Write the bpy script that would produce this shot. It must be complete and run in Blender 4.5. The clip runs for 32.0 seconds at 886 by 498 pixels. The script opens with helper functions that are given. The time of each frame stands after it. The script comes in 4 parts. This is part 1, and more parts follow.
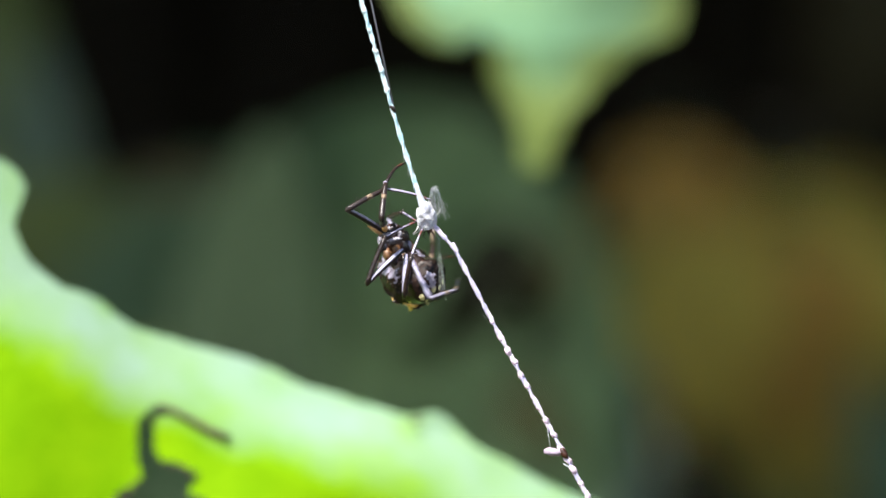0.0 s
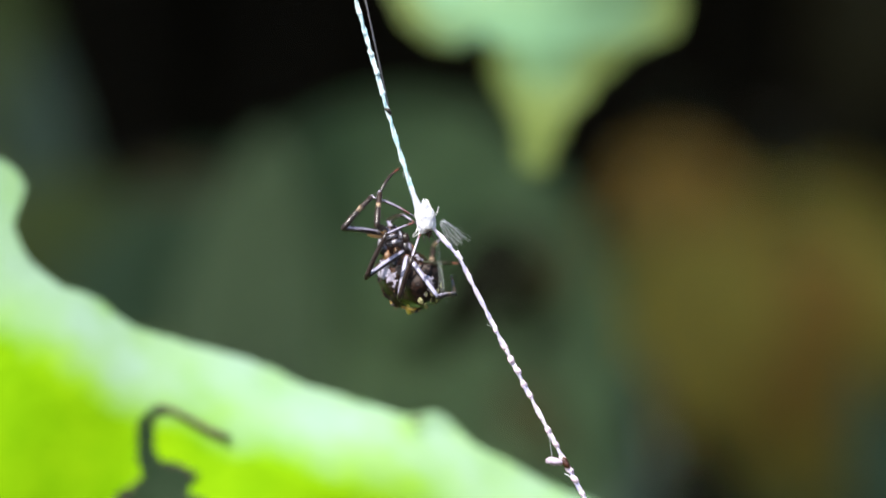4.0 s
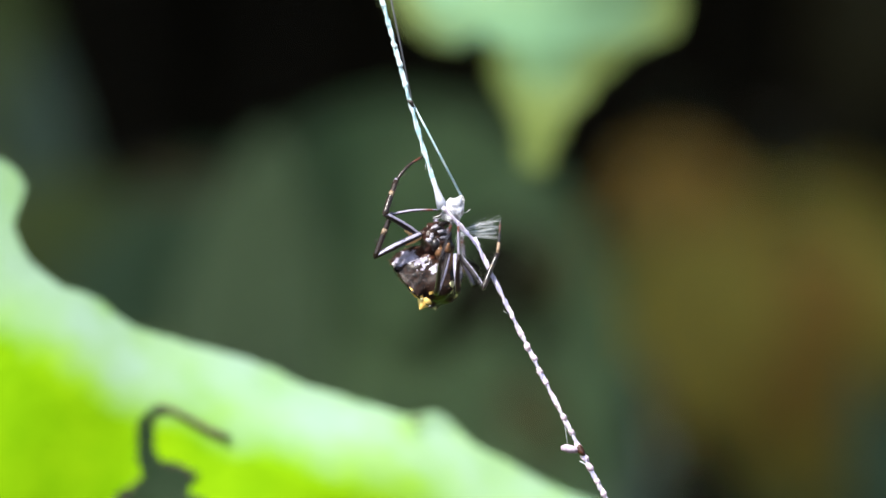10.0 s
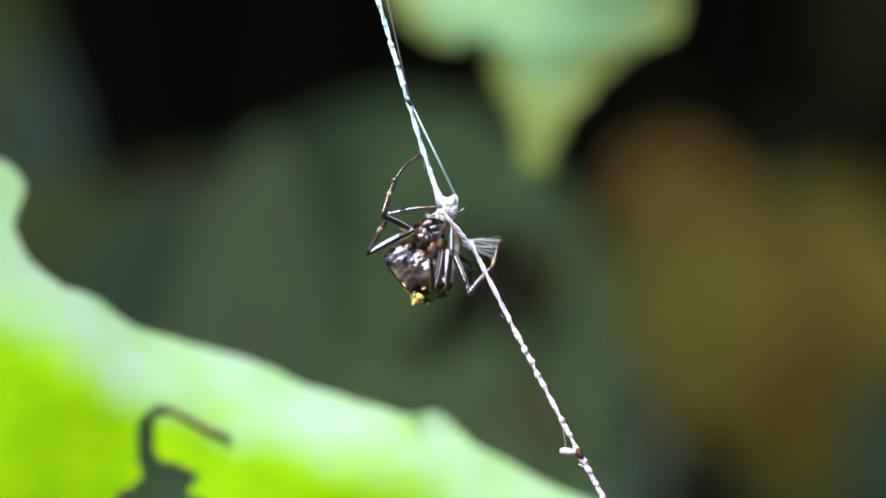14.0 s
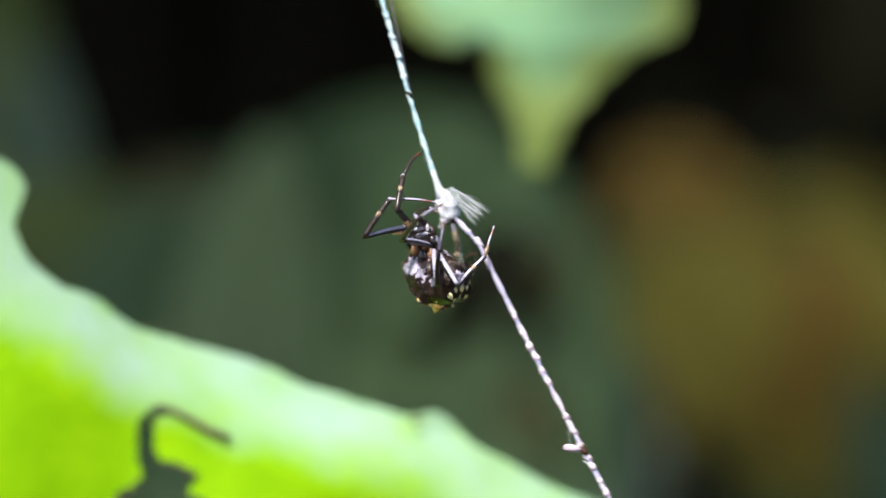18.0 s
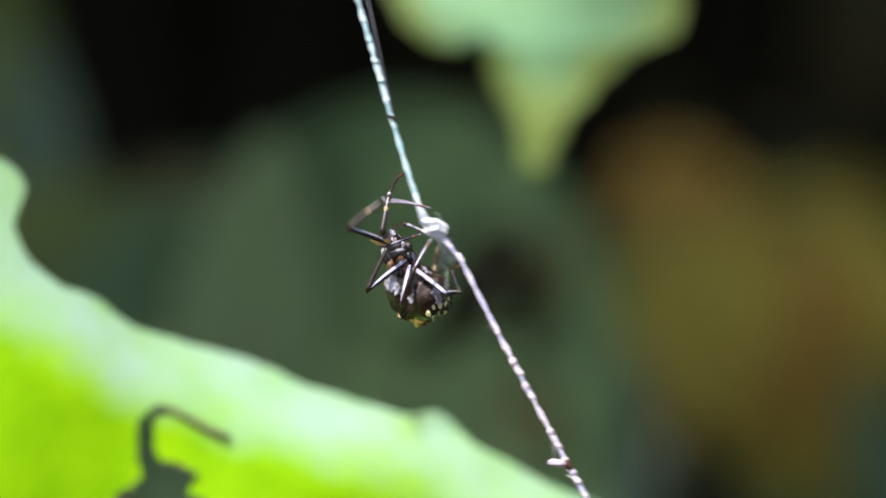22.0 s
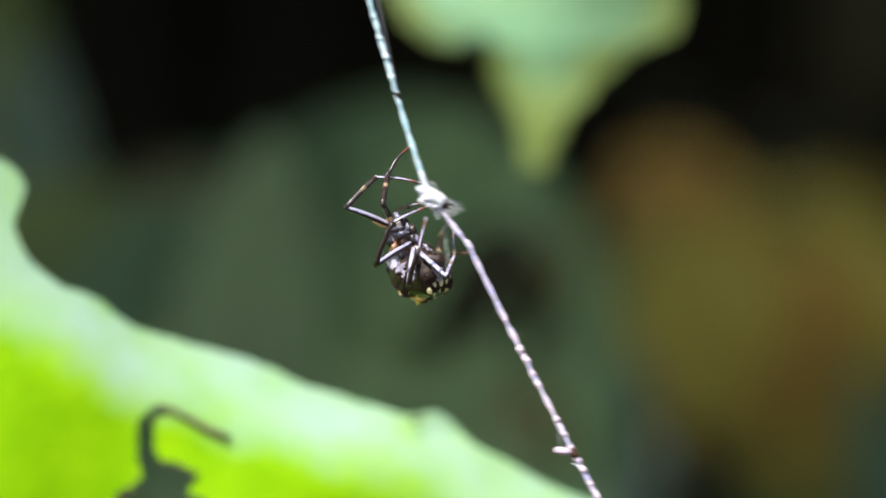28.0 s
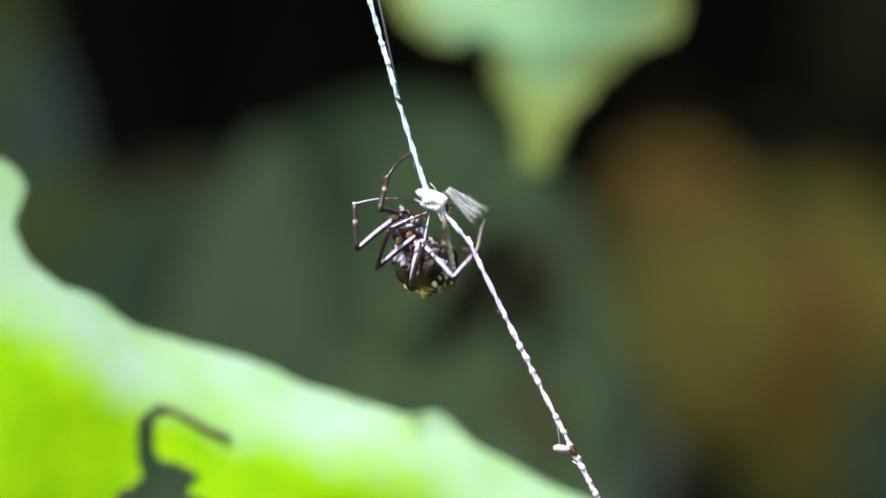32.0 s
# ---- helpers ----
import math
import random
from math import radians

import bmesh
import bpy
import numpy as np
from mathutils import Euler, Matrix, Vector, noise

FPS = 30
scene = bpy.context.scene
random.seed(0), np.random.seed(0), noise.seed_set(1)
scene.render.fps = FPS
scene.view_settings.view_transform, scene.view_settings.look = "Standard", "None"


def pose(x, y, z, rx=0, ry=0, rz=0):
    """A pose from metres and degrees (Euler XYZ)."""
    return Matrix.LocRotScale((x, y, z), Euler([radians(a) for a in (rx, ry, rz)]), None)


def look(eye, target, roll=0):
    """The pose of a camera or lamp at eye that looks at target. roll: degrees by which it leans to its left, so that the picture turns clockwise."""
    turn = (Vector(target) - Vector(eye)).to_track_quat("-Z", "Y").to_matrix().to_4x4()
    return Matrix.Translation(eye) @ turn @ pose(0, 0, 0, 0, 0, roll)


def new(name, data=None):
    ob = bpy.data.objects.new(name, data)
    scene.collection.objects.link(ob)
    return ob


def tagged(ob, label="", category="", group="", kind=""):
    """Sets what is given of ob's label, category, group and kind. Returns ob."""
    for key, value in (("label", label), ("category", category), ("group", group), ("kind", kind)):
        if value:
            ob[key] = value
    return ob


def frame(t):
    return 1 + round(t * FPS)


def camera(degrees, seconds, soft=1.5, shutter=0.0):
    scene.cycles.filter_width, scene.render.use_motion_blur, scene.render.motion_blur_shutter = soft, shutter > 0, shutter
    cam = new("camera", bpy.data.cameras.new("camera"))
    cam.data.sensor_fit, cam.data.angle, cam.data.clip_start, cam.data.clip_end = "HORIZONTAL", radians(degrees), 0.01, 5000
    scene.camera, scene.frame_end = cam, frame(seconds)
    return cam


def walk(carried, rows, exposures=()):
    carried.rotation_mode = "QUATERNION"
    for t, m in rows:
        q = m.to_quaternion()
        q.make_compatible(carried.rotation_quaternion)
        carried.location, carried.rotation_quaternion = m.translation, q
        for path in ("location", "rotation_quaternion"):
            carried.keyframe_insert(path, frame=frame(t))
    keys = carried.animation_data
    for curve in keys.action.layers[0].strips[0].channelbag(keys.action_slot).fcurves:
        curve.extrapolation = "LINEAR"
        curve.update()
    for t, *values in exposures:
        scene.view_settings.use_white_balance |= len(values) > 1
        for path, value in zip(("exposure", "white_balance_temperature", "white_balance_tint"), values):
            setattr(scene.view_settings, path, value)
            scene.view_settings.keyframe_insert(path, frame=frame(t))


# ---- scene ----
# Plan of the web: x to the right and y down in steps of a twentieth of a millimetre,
# depth d in the same steps away from the camera, from the plane in which the web hangs.
U = 0.00005
FAR = 784 * U / math.tan(radians(5.0))
EYE_Z = 1.2


def plan(x, y, d=0.0):
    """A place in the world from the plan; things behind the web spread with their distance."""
    k = 1 + d * U / FAR
    return Vector(((x - 784) * U * k, d * U, EYE_Z + (441 - y) * U * k))


cam = camera(10.0, 32.0, soft=1.6, shutter=0.9)
cam.data.dof.use_dof = True
cam.data.dof.focus_distance = FAR
cam.data.dof.aperture_fstop = 9.5
walk(cam, [(0.0, look((0, -FAR, EYE_Z), (0, 0, EYE_Z))), (32.0, look((0, -FAR, EYE_Z), (0, 0, EYE_Z)))],
     exposures=[(0.0, 1.1), (32.0, 1.1)])

# ---- light ----
TO_SUN = Vector((-0.36, -0.52, 0.78)).normalized()
world = bpy.data.worlds.new("sky")
scene.world = world
world.use_nodes = True
sky = world.node_tree.nodes.new("ShaderNodeTexSky")
sky.sky_type = "NISHITA"
sky.sun_disc = False
sky.sun_elevation = math.asin(TO_SUN.z)
sky.sun_rotation = math.atan2(TO_SUN.x, TO_SUN.y)
back = world.node_tree.nodes["Background"]
back.inputs["Strength"].default_value = 0.13
world.node_tree.links.new(sky.outputs[0], back.inputs[0])
sun_data = bpy.data.lights.new("sun", "SUN")
sun_data.energy = 5.0
sun_data.angle = radians(0.53)
sun_data.color = (1.0, 0.96, 0.9)
sun = new("sun", sun_data)
sun.matrix_world = look(TO_SUN * 5, (0, 0, 0))


# ---- materials ----
def nodes_of(name):
    m = bpy.data.materials.new(name)
    m.use_nodes = True
    t = m.node_tree
    return m, t, t.nodes["Principled BSDF"], t.nodes["Material Output"]


def add(t, kind, **inputs):
    n = t.nodes.new(kind)
    for k, v in inputs.items():
        n.inputs[k.replace("_", " ")].default_value = v
    return n


def grain(t, scale, detail=4.0, coords="Object"):
    tc = t.nodes.new("ShaderNodeTexCoord")
    n = add(t, "ShaderNodeTexNoise", Scale=scale, Detail=detail)
    t.links.new(tc.outputs[coords], n.inputs["Vector"])
    return n


def ramp(t, src, stops):
    r = t.nodes.new("ShaderNodeValToRGB")
    while len(r.color_ramp.elements) < len(stops):
        r.color_ramp.elements.new(0.5)
    for e, (p, c) in zip(r.color_ramp.elements, stops):
        e.position, e.color = p, (*c, 1)
    t.links.new(src, r.inputs[0])
    return r


def bump(t, b, src, strength, distance):
    n = add(t, "ShaderNodeBump", Strength=strength, Distance=distance)
    t.links.new(src, n.inputs["Height"])
    t.links.new(n.outputs[0], b.inputs["Normal"])


def plain(name, dark, light, rough, scale, relief=0.3, depth=0.00002, spec=0.5, sheen=0.0, coat=0.0):
    """Two-tone grain with fine relief."""
    m, t, b, out = nodes_of(name)
    n = grain(t, scale, 6)
    r = ramp(t, n.outputs["Fac"], [(0.32, dark), (0.68, light)])
    t.links.new(r.outputs[0], b.inputs["Base Color"])
    b.inputs["Roughness"].default_value = rough
    b.inputs["Specular IOR Level"].default_value = spec
    b.inputs["Sheen Weight"].default_value = sheen
    b.inputs["Coat Weight"].default_value = coat
    bump(t, b, grain(t, scale * 3.1, 3).outputs["Fac"], relief, depth)
    return m


def foliage(name, dark, light, through_colour, rough=0.45, thin=0.35, scale=60.0, spec=0.4, relief=0.0004):
    """A leaf blade: mottled face, gloss, and light that comes through it."""
    m, t, b, out = nodes_of(name)
    n = grain(t, scale, 5)
    r = ramp(t, n.outputs["Fac"], [(0.3, dark), (0.7, light)])
    t.links.new(r.outputs[0], b.inputs["Base Color"])
    b.inputs["Roughness"].default_value = rough
    b.inputs["Specular IOR Level"].default_value = spec
    bump(t, b, grain(t, scale * 6, 3).outputs["Fac"], 0.35, relief)
    tr = t.nodes.new("ShaderNodeBsdfTranslucent")
    tone = t.nodes.new("ShaderNodeMix")
    tone.data_type = "RGBA"
    tone.blend_type = "MULTIPLY"
    tone.inputs["Factor"].default_value = 0.35
    tone.inputs["A"].default_value = (*through_colour, 1)
    t.links.new(ramp(t, n.outputs["Fac"], [(0.3, (0.6, 0.6, 0.5)), (0.7, (1, 1, 1))]).outputs[0], tone.inputs["B"])
    t.links.new(tone.outputs["Result"], tr.inputs["Color"])
    mix = add(t, "ShaderNodeMixShader", Fac=thin)
    t.links.new(b.outputs[0], mix.inputs[1])
    t.links.new(tr.outputs[0], mix.inputs[2])
    t.links.new(mix.outputs[0], out.inputs["Surface"])
    return m


def silk_stuff(name, colour, clear, rough=0.55, streaks=False, other=None):
    """Silk: pale fibre that scatters light, with fine streaks along it."""
    m, t, b, out = nodes_of(name)
    n = grain(t, 9000, 4)
    r = ramp(t, n.outputs["Fac"], [(0.3, tuple(c * 0.82 for c in colour)), (0.7, colour)])
    if other:  # lens fringe colours are put into the tint, stretch by stretch
        r = ramp(t, grain(t, 900, 3).outputs["Fac"], [(0.38, other), (0.6, colour)])
    t.links.new(r.outputs[0], b.inputs["Base Color"])
    b.inputs["Roughness"].default_value = rough
    b.inputs["Sheen Weight"].default_value = 0.3
    bump(t, b, n.outputs["Fac"], 0.4, 0.00003)
    tr = add(t, "ShaderNodeBsdfTranslucent", Color=(*colour, 1))
    mix = add(t, "ShaderNodeMixShader", Fac=0.35)
    t.links.new(b.outputs[0], mix.inputs[1])
    t.links.new(tr.outputs[0], mix.inputs[2])
    last = mix
    if clear > 0:
        tp = t.nodes.new("ShaderNodeBsdfTransparent")
        last = add(t, "ShaderNodeMixShader", Fac=clear)
        t.links.new(mix.outputs[0], last.inputs[1])
        t.links.new(tp.outputs[0], last.inputs[2])
        if streaks:
            at = t.nodes.new("ShaderNodeTexCoord")
            lay = t.nodes.new("ShaderNodeMapping")
            lay.inputs["Scale"].default_value = (12000, 12000, 500)
            t.links.new(at.outputs["Object"], lay.inputs["Vector"])
            fine = add(t, "ShaderNodeTexNoise", Scale=1.0, Detail=3.0)
            t.links.new(lay.outputs[0], fine.inputs["Vector"])
            gap = ramp(t, fine.outputs["Fac"], [(0.35, (clear - 0.3,) * 3), (0.65, (min(1.0, clear + 0.35),) * 3)])
            t.links.new(gap.outputs[0], last.inputs[0])
    t.links.new(last.outputs[0], out.inputs["Surface"])
    return m


def leg_stuff(name, dark, pale, share, rough=0.3):
    """Dark chitin with a stripe of pale hair along the upper side (local +X)."""
    m, t, b, out = nodes_of(name)
    geo = t.nodes.new("ShaderNodeTexCoord")
    sep = t.nodes.new("ShaderNodeSeparateXYZ")
    t.links.new(geo.outputs["Normal"], sep.inputs[0])
    n = grain(t, 7000, 3)
    wob = t.nodes.new("ShaderNodeMath")
    wob.operation = "MULTIPLY_ADD"
    wob.inputs[1].default_value = 0.5
    t.links.new(n.outputs["Fac"], wob.inputs[0])
    t.links.new(sep.outputs["X"], wob.inputs[2])
    r = ramp(t, wob.outputs[0], [(share, dark), (min(1, share + 0.12), pale)])
    t.links.new(r.outputs[0], b.inputs["Base Color"])
    b.inputs["Roughness"].default_value = rough
    bump(t, b, n.outputs["Fac"], 0.3, 0.00003)
    return m


def speckled(name, dark, mid, pale, rough):
    """Dark wrinkled skin with brown and pale specks."""
    m, t, b, out = nodes_of(name)
    n = grain(t, 1300, 6)
    r = ramp(t, n.outputs["Fac"], [(0.36, dark), (0.52, mid), (0.6, dark), (0.68, pale)])
    t.links.new(r.outputs[0], b.inputs["Base Color"])
    q = ramp(t, grain(t, 700, 4).outputs["Fac"], [(0.35, (rough - 0.15,) * 3), (0.65, (rough + 0.2,) * 3)])
    t.links.new(q.outputs[0], b.inputs["Roughness"])
    b.inputs["Specular IOR Level"].default_value = 0.22
    bump(t, b, grain(t, 1500, 5).outputs["Fac"], 0.55, 0.0002)
    return m


M = {
    "abdomen_skin": speckled("abdomen_skin", (0.005, 0.004, 0.004), (0.028, 0.014, 0.01), (0.06, 0.042, 0.04), 0.42),
    "silk": silk_stuff("silk", (0.95, 0.94, 0.96), 0.0),
    # Colour fringes of the lens, put into the tints of cords and beads.
    "blue_silk": silk_stuff("blue_silk", (0.76, 0.86, 0.9), 0.0, other=(0.4, 0.66, 0.74)),
    "violet_silk": silk_stuff("violet_silk", (0.86, 0.76, 0.86), 0.0, other=(0.56, 0.54, 0.82)),
    "blue_bead": silk_stuff("blue_bead", (0.72, 0.86, 0.9), 0.0),
    "pink_bead": silk_stuff("pink_bead", (0.9, 0.74, 0.84), 0.0),
    "bundle_silk": silk_stuff("bundle_silk", (0.66, 0.68, 0.78), 0.0),
    "fine_silk": silk_stuff("fine_silk", (0.8, 0.84, 0.88), 0.45),
    "film_silk": silk_stuff("film_silk", (0.88, 0.89, 0.93), 0.78, 0.55, True),
    "band_silk": silk_stuff("band_silk", (0.6, 0.68, 0.6), 0.8),
    "old_silk": silk_stuff("old_silk", (0.2, 0.2, 0.23), 0.35),
    "dark_chitin": plain("dark_chitin", (0.009, 0.006, 0.005), (0.036, 0.022, 0.018), 0.36, 3500, 0.6, 0.00005),
    "carapace": plain("carapace", (0.02, 0.009, 0.006), (0.085, 0.03, 0.017), 0.3, 3000, 0.4, 0.00003),
    "thorax": plain("thorax", (0.008, 0.005, 0.005), (0.05, 0.019, 0.013), 0.34, 2200, 0.7, 0.00008),
    "spinneret": plain("spinneret", (0.1, 0.065, 0.07), (0.42, 0.29, 0.29), 0.42, 1800, 0.5, 0.00005),
    "belly": plain("belly", (0.05, 0.024, 0.012), (0.24, 0.115, 0.05), 0.4, 2500, 0.4, 0.00003),
    "white_hair": plain("white_hair", (0.16, 0.15, 0.18), (0.52, 0.49, 0.58), 0.6, 6000, 0.6, 0.00004),
    "silver": plain("silver", (0.06, 0.052, 0.065), (0.46, 0.42, 0.54), 0.32, 1200, 0.6, 0.00005),
    "orange": plain("orange", (0.5, 0.26, 0.09), (0.75, 0.46, 0.22), 0.45, 4000),
    "band": plain("band", (0.16, 0.1, 0.06), (0.36, 0.27, 0.18), 0.5, 4000),
    "yellow": plain("yellow", (0.78, 0.48, 0.08), (0.95, 0.68, 0.22), 0.45, 2500),
    "cream": plain("cream", (0.6, 0.54, 0.24), (0.85, 0.8, 0.46), 0.5, 3000),
    "red": plain("red", (0.07, 0.022, 0.014), (0.2, 0.055, 0.035), 0.4, 4000),
    "femur": leg_stuff("femur", (0.012, 0.009, 0.01), (0.3, 0.28, 0.38), 0.76),
    "tibia": plain("tibia", (0.009, 0.006, 0.006), (0.04, 0.025, 0.021), 0.28, 5000, 0.4, 0.00003),
    "metatarsus": leg_stuff("metatarsus", (0.02, 0.016, 0.017), (0.33, 0.3, 0.4), 0.76),
    "eye": plain("eye", (0.004, 0.004, 0.004), (0.01, 0.01, 0.012), 0.08, 2000, 0.05),
    "debris": plain("debris", (0.3, 0.23, 0.29), (0.5, 0.4, 0.48), 0.6, 5000),
}
M["leaf_near"] = foliage("leaf_near", (0.15, 0.335, 0.001), (0.235, 0.45, 0.003), (0.32, 0.7, 0.0), 0.6, 0.3, 140.0, 0.03)


def lit_tint(m, colour):
    """Paler tint by the blade's point weights: lit sheen put into the base colour."""
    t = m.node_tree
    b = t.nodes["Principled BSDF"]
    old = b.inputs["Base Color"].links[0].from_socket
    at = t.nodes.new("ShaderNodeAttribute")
    at.attribute_name = "lit_pale"
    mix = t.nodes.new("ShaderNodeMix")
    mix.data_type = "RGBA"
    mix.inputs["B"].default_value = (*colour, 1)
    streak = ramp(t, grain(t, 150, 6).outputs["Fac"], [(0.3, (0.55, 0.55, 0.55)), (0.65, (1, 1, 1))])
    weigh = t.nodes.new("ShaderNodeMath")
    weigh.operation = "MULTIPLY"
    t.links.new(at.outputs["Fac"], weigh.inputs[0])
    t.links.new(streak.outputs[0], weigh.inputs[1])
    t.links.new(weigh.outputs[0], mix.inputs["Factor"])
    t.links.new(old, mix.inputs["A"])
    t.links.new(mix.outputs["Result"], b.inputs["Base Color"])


# sky sheen on the rolled margin, put into the colour
lit_tint(M["leaf_near"], (0.29, 0.435, 0.32))
M["leaf_hang"] = foliage("leaf_hang", (0.135, 0.18, 0.045), (0.205, 0.27, 0.075), (0.22, 0.3, 0.06), 0.45, 0.3, 120.0, 0.35)
M["leaf_deep"] = foliage("leaf_deep", (0.052, 0.092, 0.045), (0.094, 0.152, 0.075), (0.06, 0.13, 0.036), 0.55, 0.15, 30.0, 0.2)
# Leaf green darkened for shade, for the added leaf clouds.
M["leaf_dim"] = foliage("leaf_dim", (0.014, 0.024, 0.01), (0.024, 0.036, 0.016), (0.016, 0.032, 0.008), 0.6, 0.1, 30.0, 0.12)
M["leaf_moss"] = foliage("leaf_moss", (0.072, 0.095, 0.024), (0.118, 0.15, 0.04), (0.08, 0.105, 0.02), 0.6, 0.2, 40.0, 0.15)
M["leaf_grey"] = foliage("leaf_grey", (0.048, 0.072, 0.056), (0.075, 0.104, 0.08), (0.042, 0.077, 0.037), 0.45, 0.12, 40.0, 0.22)
M["leaf_slate"] = foliage("leaf_slate", (0.06, 0.09, 0.06), (0.1, 0.14, 0.092), (0.055, 0.09, 0.042), 0.6, 0.12, 40.0, 0.12)
# Two darkened leaf greens: deep shade is put into the colour.
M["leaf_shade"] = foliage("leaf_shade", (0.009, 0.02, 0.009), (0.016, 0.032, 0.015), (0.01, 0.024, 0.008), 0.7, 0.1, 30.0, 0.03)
M["leaf_deep_shaded"] = foliage("leaf_deep_shaded", (0.021, 0.036, 0.018), (0.036, 0.058, 0.03), (0.024, 0.05, 0.016), 0.55, 0.15, 30.0, 0.15)
# Shade of the gaps between leaves, put into two very dark blade colours.
M["leaf_gap_black"] = foliage("leaf_gap_black", (0.0015, 0.0014, 0.001), (0.004, 0.0035, 0.002), (0.003, 0.0025, 0.001), 0.8, 0.1, 40.0, 0.0)
M["leaf_gap_brown"] = foliage("leaf_gap_brown", (0.015, 0.0155, 0.006), (0.027, 0.0265, 0.01), (0.02, 0.019, 0.006), 0.8, 0.1, 40.0, 0.03)
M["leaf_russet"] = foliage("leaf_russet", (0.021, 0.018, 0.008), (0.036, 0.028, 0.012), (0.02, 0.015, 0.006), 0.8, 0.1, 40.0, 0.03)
M["leaf_dry"] = foliage("leaf_dry", (0.3, 0.175, 0.034), (0.46, 0.265, 0.055), (0.28, 0.158, 0.022), 0.75, 0.2, 40.0, 0.06)
M["leaf_tan"] = foliage("leaf_tan", (0.18, 0.135, 0.022), (0.27, 0.2, 0.032), (0.17, 0.12, 0.014), 0.75, 0.2, 40.0, 0.06)
M["leaf_olive"] = foliage("leaf_olive", (0.3, 0.235, 0.042), (0.45, 0.35, 0.065), (0.3, 0.25, 0.02), 0.75, 0.25, 40.0, 0.06)
M["dead_rim"] = plain("dead_rim", (0.03, 0.018, 0.008), (0.085, 0.052, 0.024), 0.7, 900)
M["vein"] = plain("vein", (0.2, 0.32, 0.1), (0.34, 0.46, 0.18), 0.5, 300)
M["vein_deep"] = plain("vein_deep", (0.03, 0.045, 0.02), (0.05, 0.07, 0.03), 0.5, 300)
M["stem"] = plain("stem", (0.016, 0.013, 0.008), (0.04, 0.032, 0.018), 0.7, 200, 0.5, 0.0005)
# Darker copy of stem: the far stems' dimness is put into the colour.
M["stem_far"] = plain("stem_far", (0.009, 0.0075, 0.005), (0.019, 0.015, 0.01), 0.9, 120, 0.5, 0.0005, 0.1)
M["soil"] = plain("soil", (0.02, 0.014, 0.009), (0.06, 0.042, 0.028), 0.95, 18, 0.8, 0.02, 0.1)
# Far darker than soil: the deep shade is put into this colour.
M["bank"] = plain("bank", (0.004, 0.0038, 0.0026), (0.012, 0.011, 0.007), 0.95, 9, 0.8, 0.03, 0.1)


# front-lit middle set off from backlit edges, put into the colour
lit_tint(M["leaf_hang"], (0.215, 0.41, 0.225))


# ---- helpers of the build ----
def finish(bm, name, smooth=True):
    me = bpy.data.meshes.new(name)
    bmesh.ops.recalc_face_normals(bm, faces=bm.faces)
    bm.to_mesh(me)
    bm.free()
    if smooth:
        me.polygons.foreach_set("use_smooth", [True] * len(me.polygons))
    return me


def part(name, shape, material, parent=None, label=""):
    """One mesh object from a bmesh or a mesh, under a thing or a part."""
    me = finish(shape, name) if isinstance(shape, bmesh.types.BMesh) else shape
    if not me.materials:
        me.materials.append(material)
    ob = new(name, me)
    ob.parent = parent
    if label:
        ob["label"] = label
    return ob


def sheet(name, verts, faces):
    me = bpy.data.meshes.new(name)
    me.from_pydata(verts, [], faces)
    me.polygons.foreach_set("use_smooth", [True] * len(me.polygons))
    me.update()
    return me


def tube(bm, points, radii, sides=10, squash=1.0):
    """A tapered tube through points, closed at both ends."""
    points = [Vector(p) for p in points]
    rings = []
    side = None
    for i, p in enumerate(points):
        d = (points[min(i + 1, len(points) - 1)] - points[max(i - 1, 0)]).normalized()
        if side is None:
            side = d.cross(Vector((0.31, 0.87, 0.38))).normalized()
        side = (side - d * side.dot(d)).normalized()
        up = d.cross(side)
        r = radii[i] if hasattr(radii, "__len__") else radii
        rings.append([bm.verts.new(p + (side * math.cos(a) + up * math.sin(a) * squash) * r)
                      for a in (2 * math.pi * k / sides for k in range(sides))])
    for a, b in zip(rings, rings[1:]):
        for k in range(sides):
            bm.faces.new((a[k], a[(k + 1) % sides], b[(k + 1) % sides], b[k]))
    bm.faces.new(rings[0][::-1])
    bm.faces.new(rings[-1])
    return bm


def blob(bm, centre, size, turn=None, lumps=0.0, freq=2.0, seg=20, seed=0.0):
    """An ellipsoid with an uneven skin."""
    r = bmesh.ops.create_uvsphere(bm, u_segments=seg, v_segments=max(8, seg * 2 // 3), radius=1)
    turn = turn or Matrix.Identity(3)
    for v in r["verts"]:
        n = v.co.normalized()
        k = 1 + lumps * noise.noise(n * freq + Vector((seed, seed * 1.7, 3.1)))
        v.co = Vector(centre) + turn @ Vector((n.x * size[0] * k, n.y * size[1] * k, n.z * size[2] * k))
    return bm


def smoothstep(a, b, x):
    k = min(1, max(0, (x - a) / (b - a)))
    return k * k * (3 - 2 * k)


# ---- ground, bank and backdrop ----
def build_ground():
    n = 90
    verts, faces = [], []
    for i in range(n + 1):
        for j in range(n + 1):
            a, b = 2 * i / n - 1, 2 * j / n - 1
            x, y = 60 * a * abs(a) ** 2, 60 * b * abs(b) ** 2
            rough = 0.05 * noise.noise(Vector((x * 1.3, y * 1.3, 0))) + 0.02 * noise.noise(Vector((x * 6, y * 6, 4)))
            verts.append((x, y, rough))
    for i in range(n):
        for j in range(n):
            k = i * (n + 1) + j
            faces.append((k, k + n + 1, k + n + 2, k + 1))
    ground = part("ground", sheet("ground", verts, faces), M["soil"])
    tagged(ground, "dark forest soil under the plants", "ground", kind="structure")


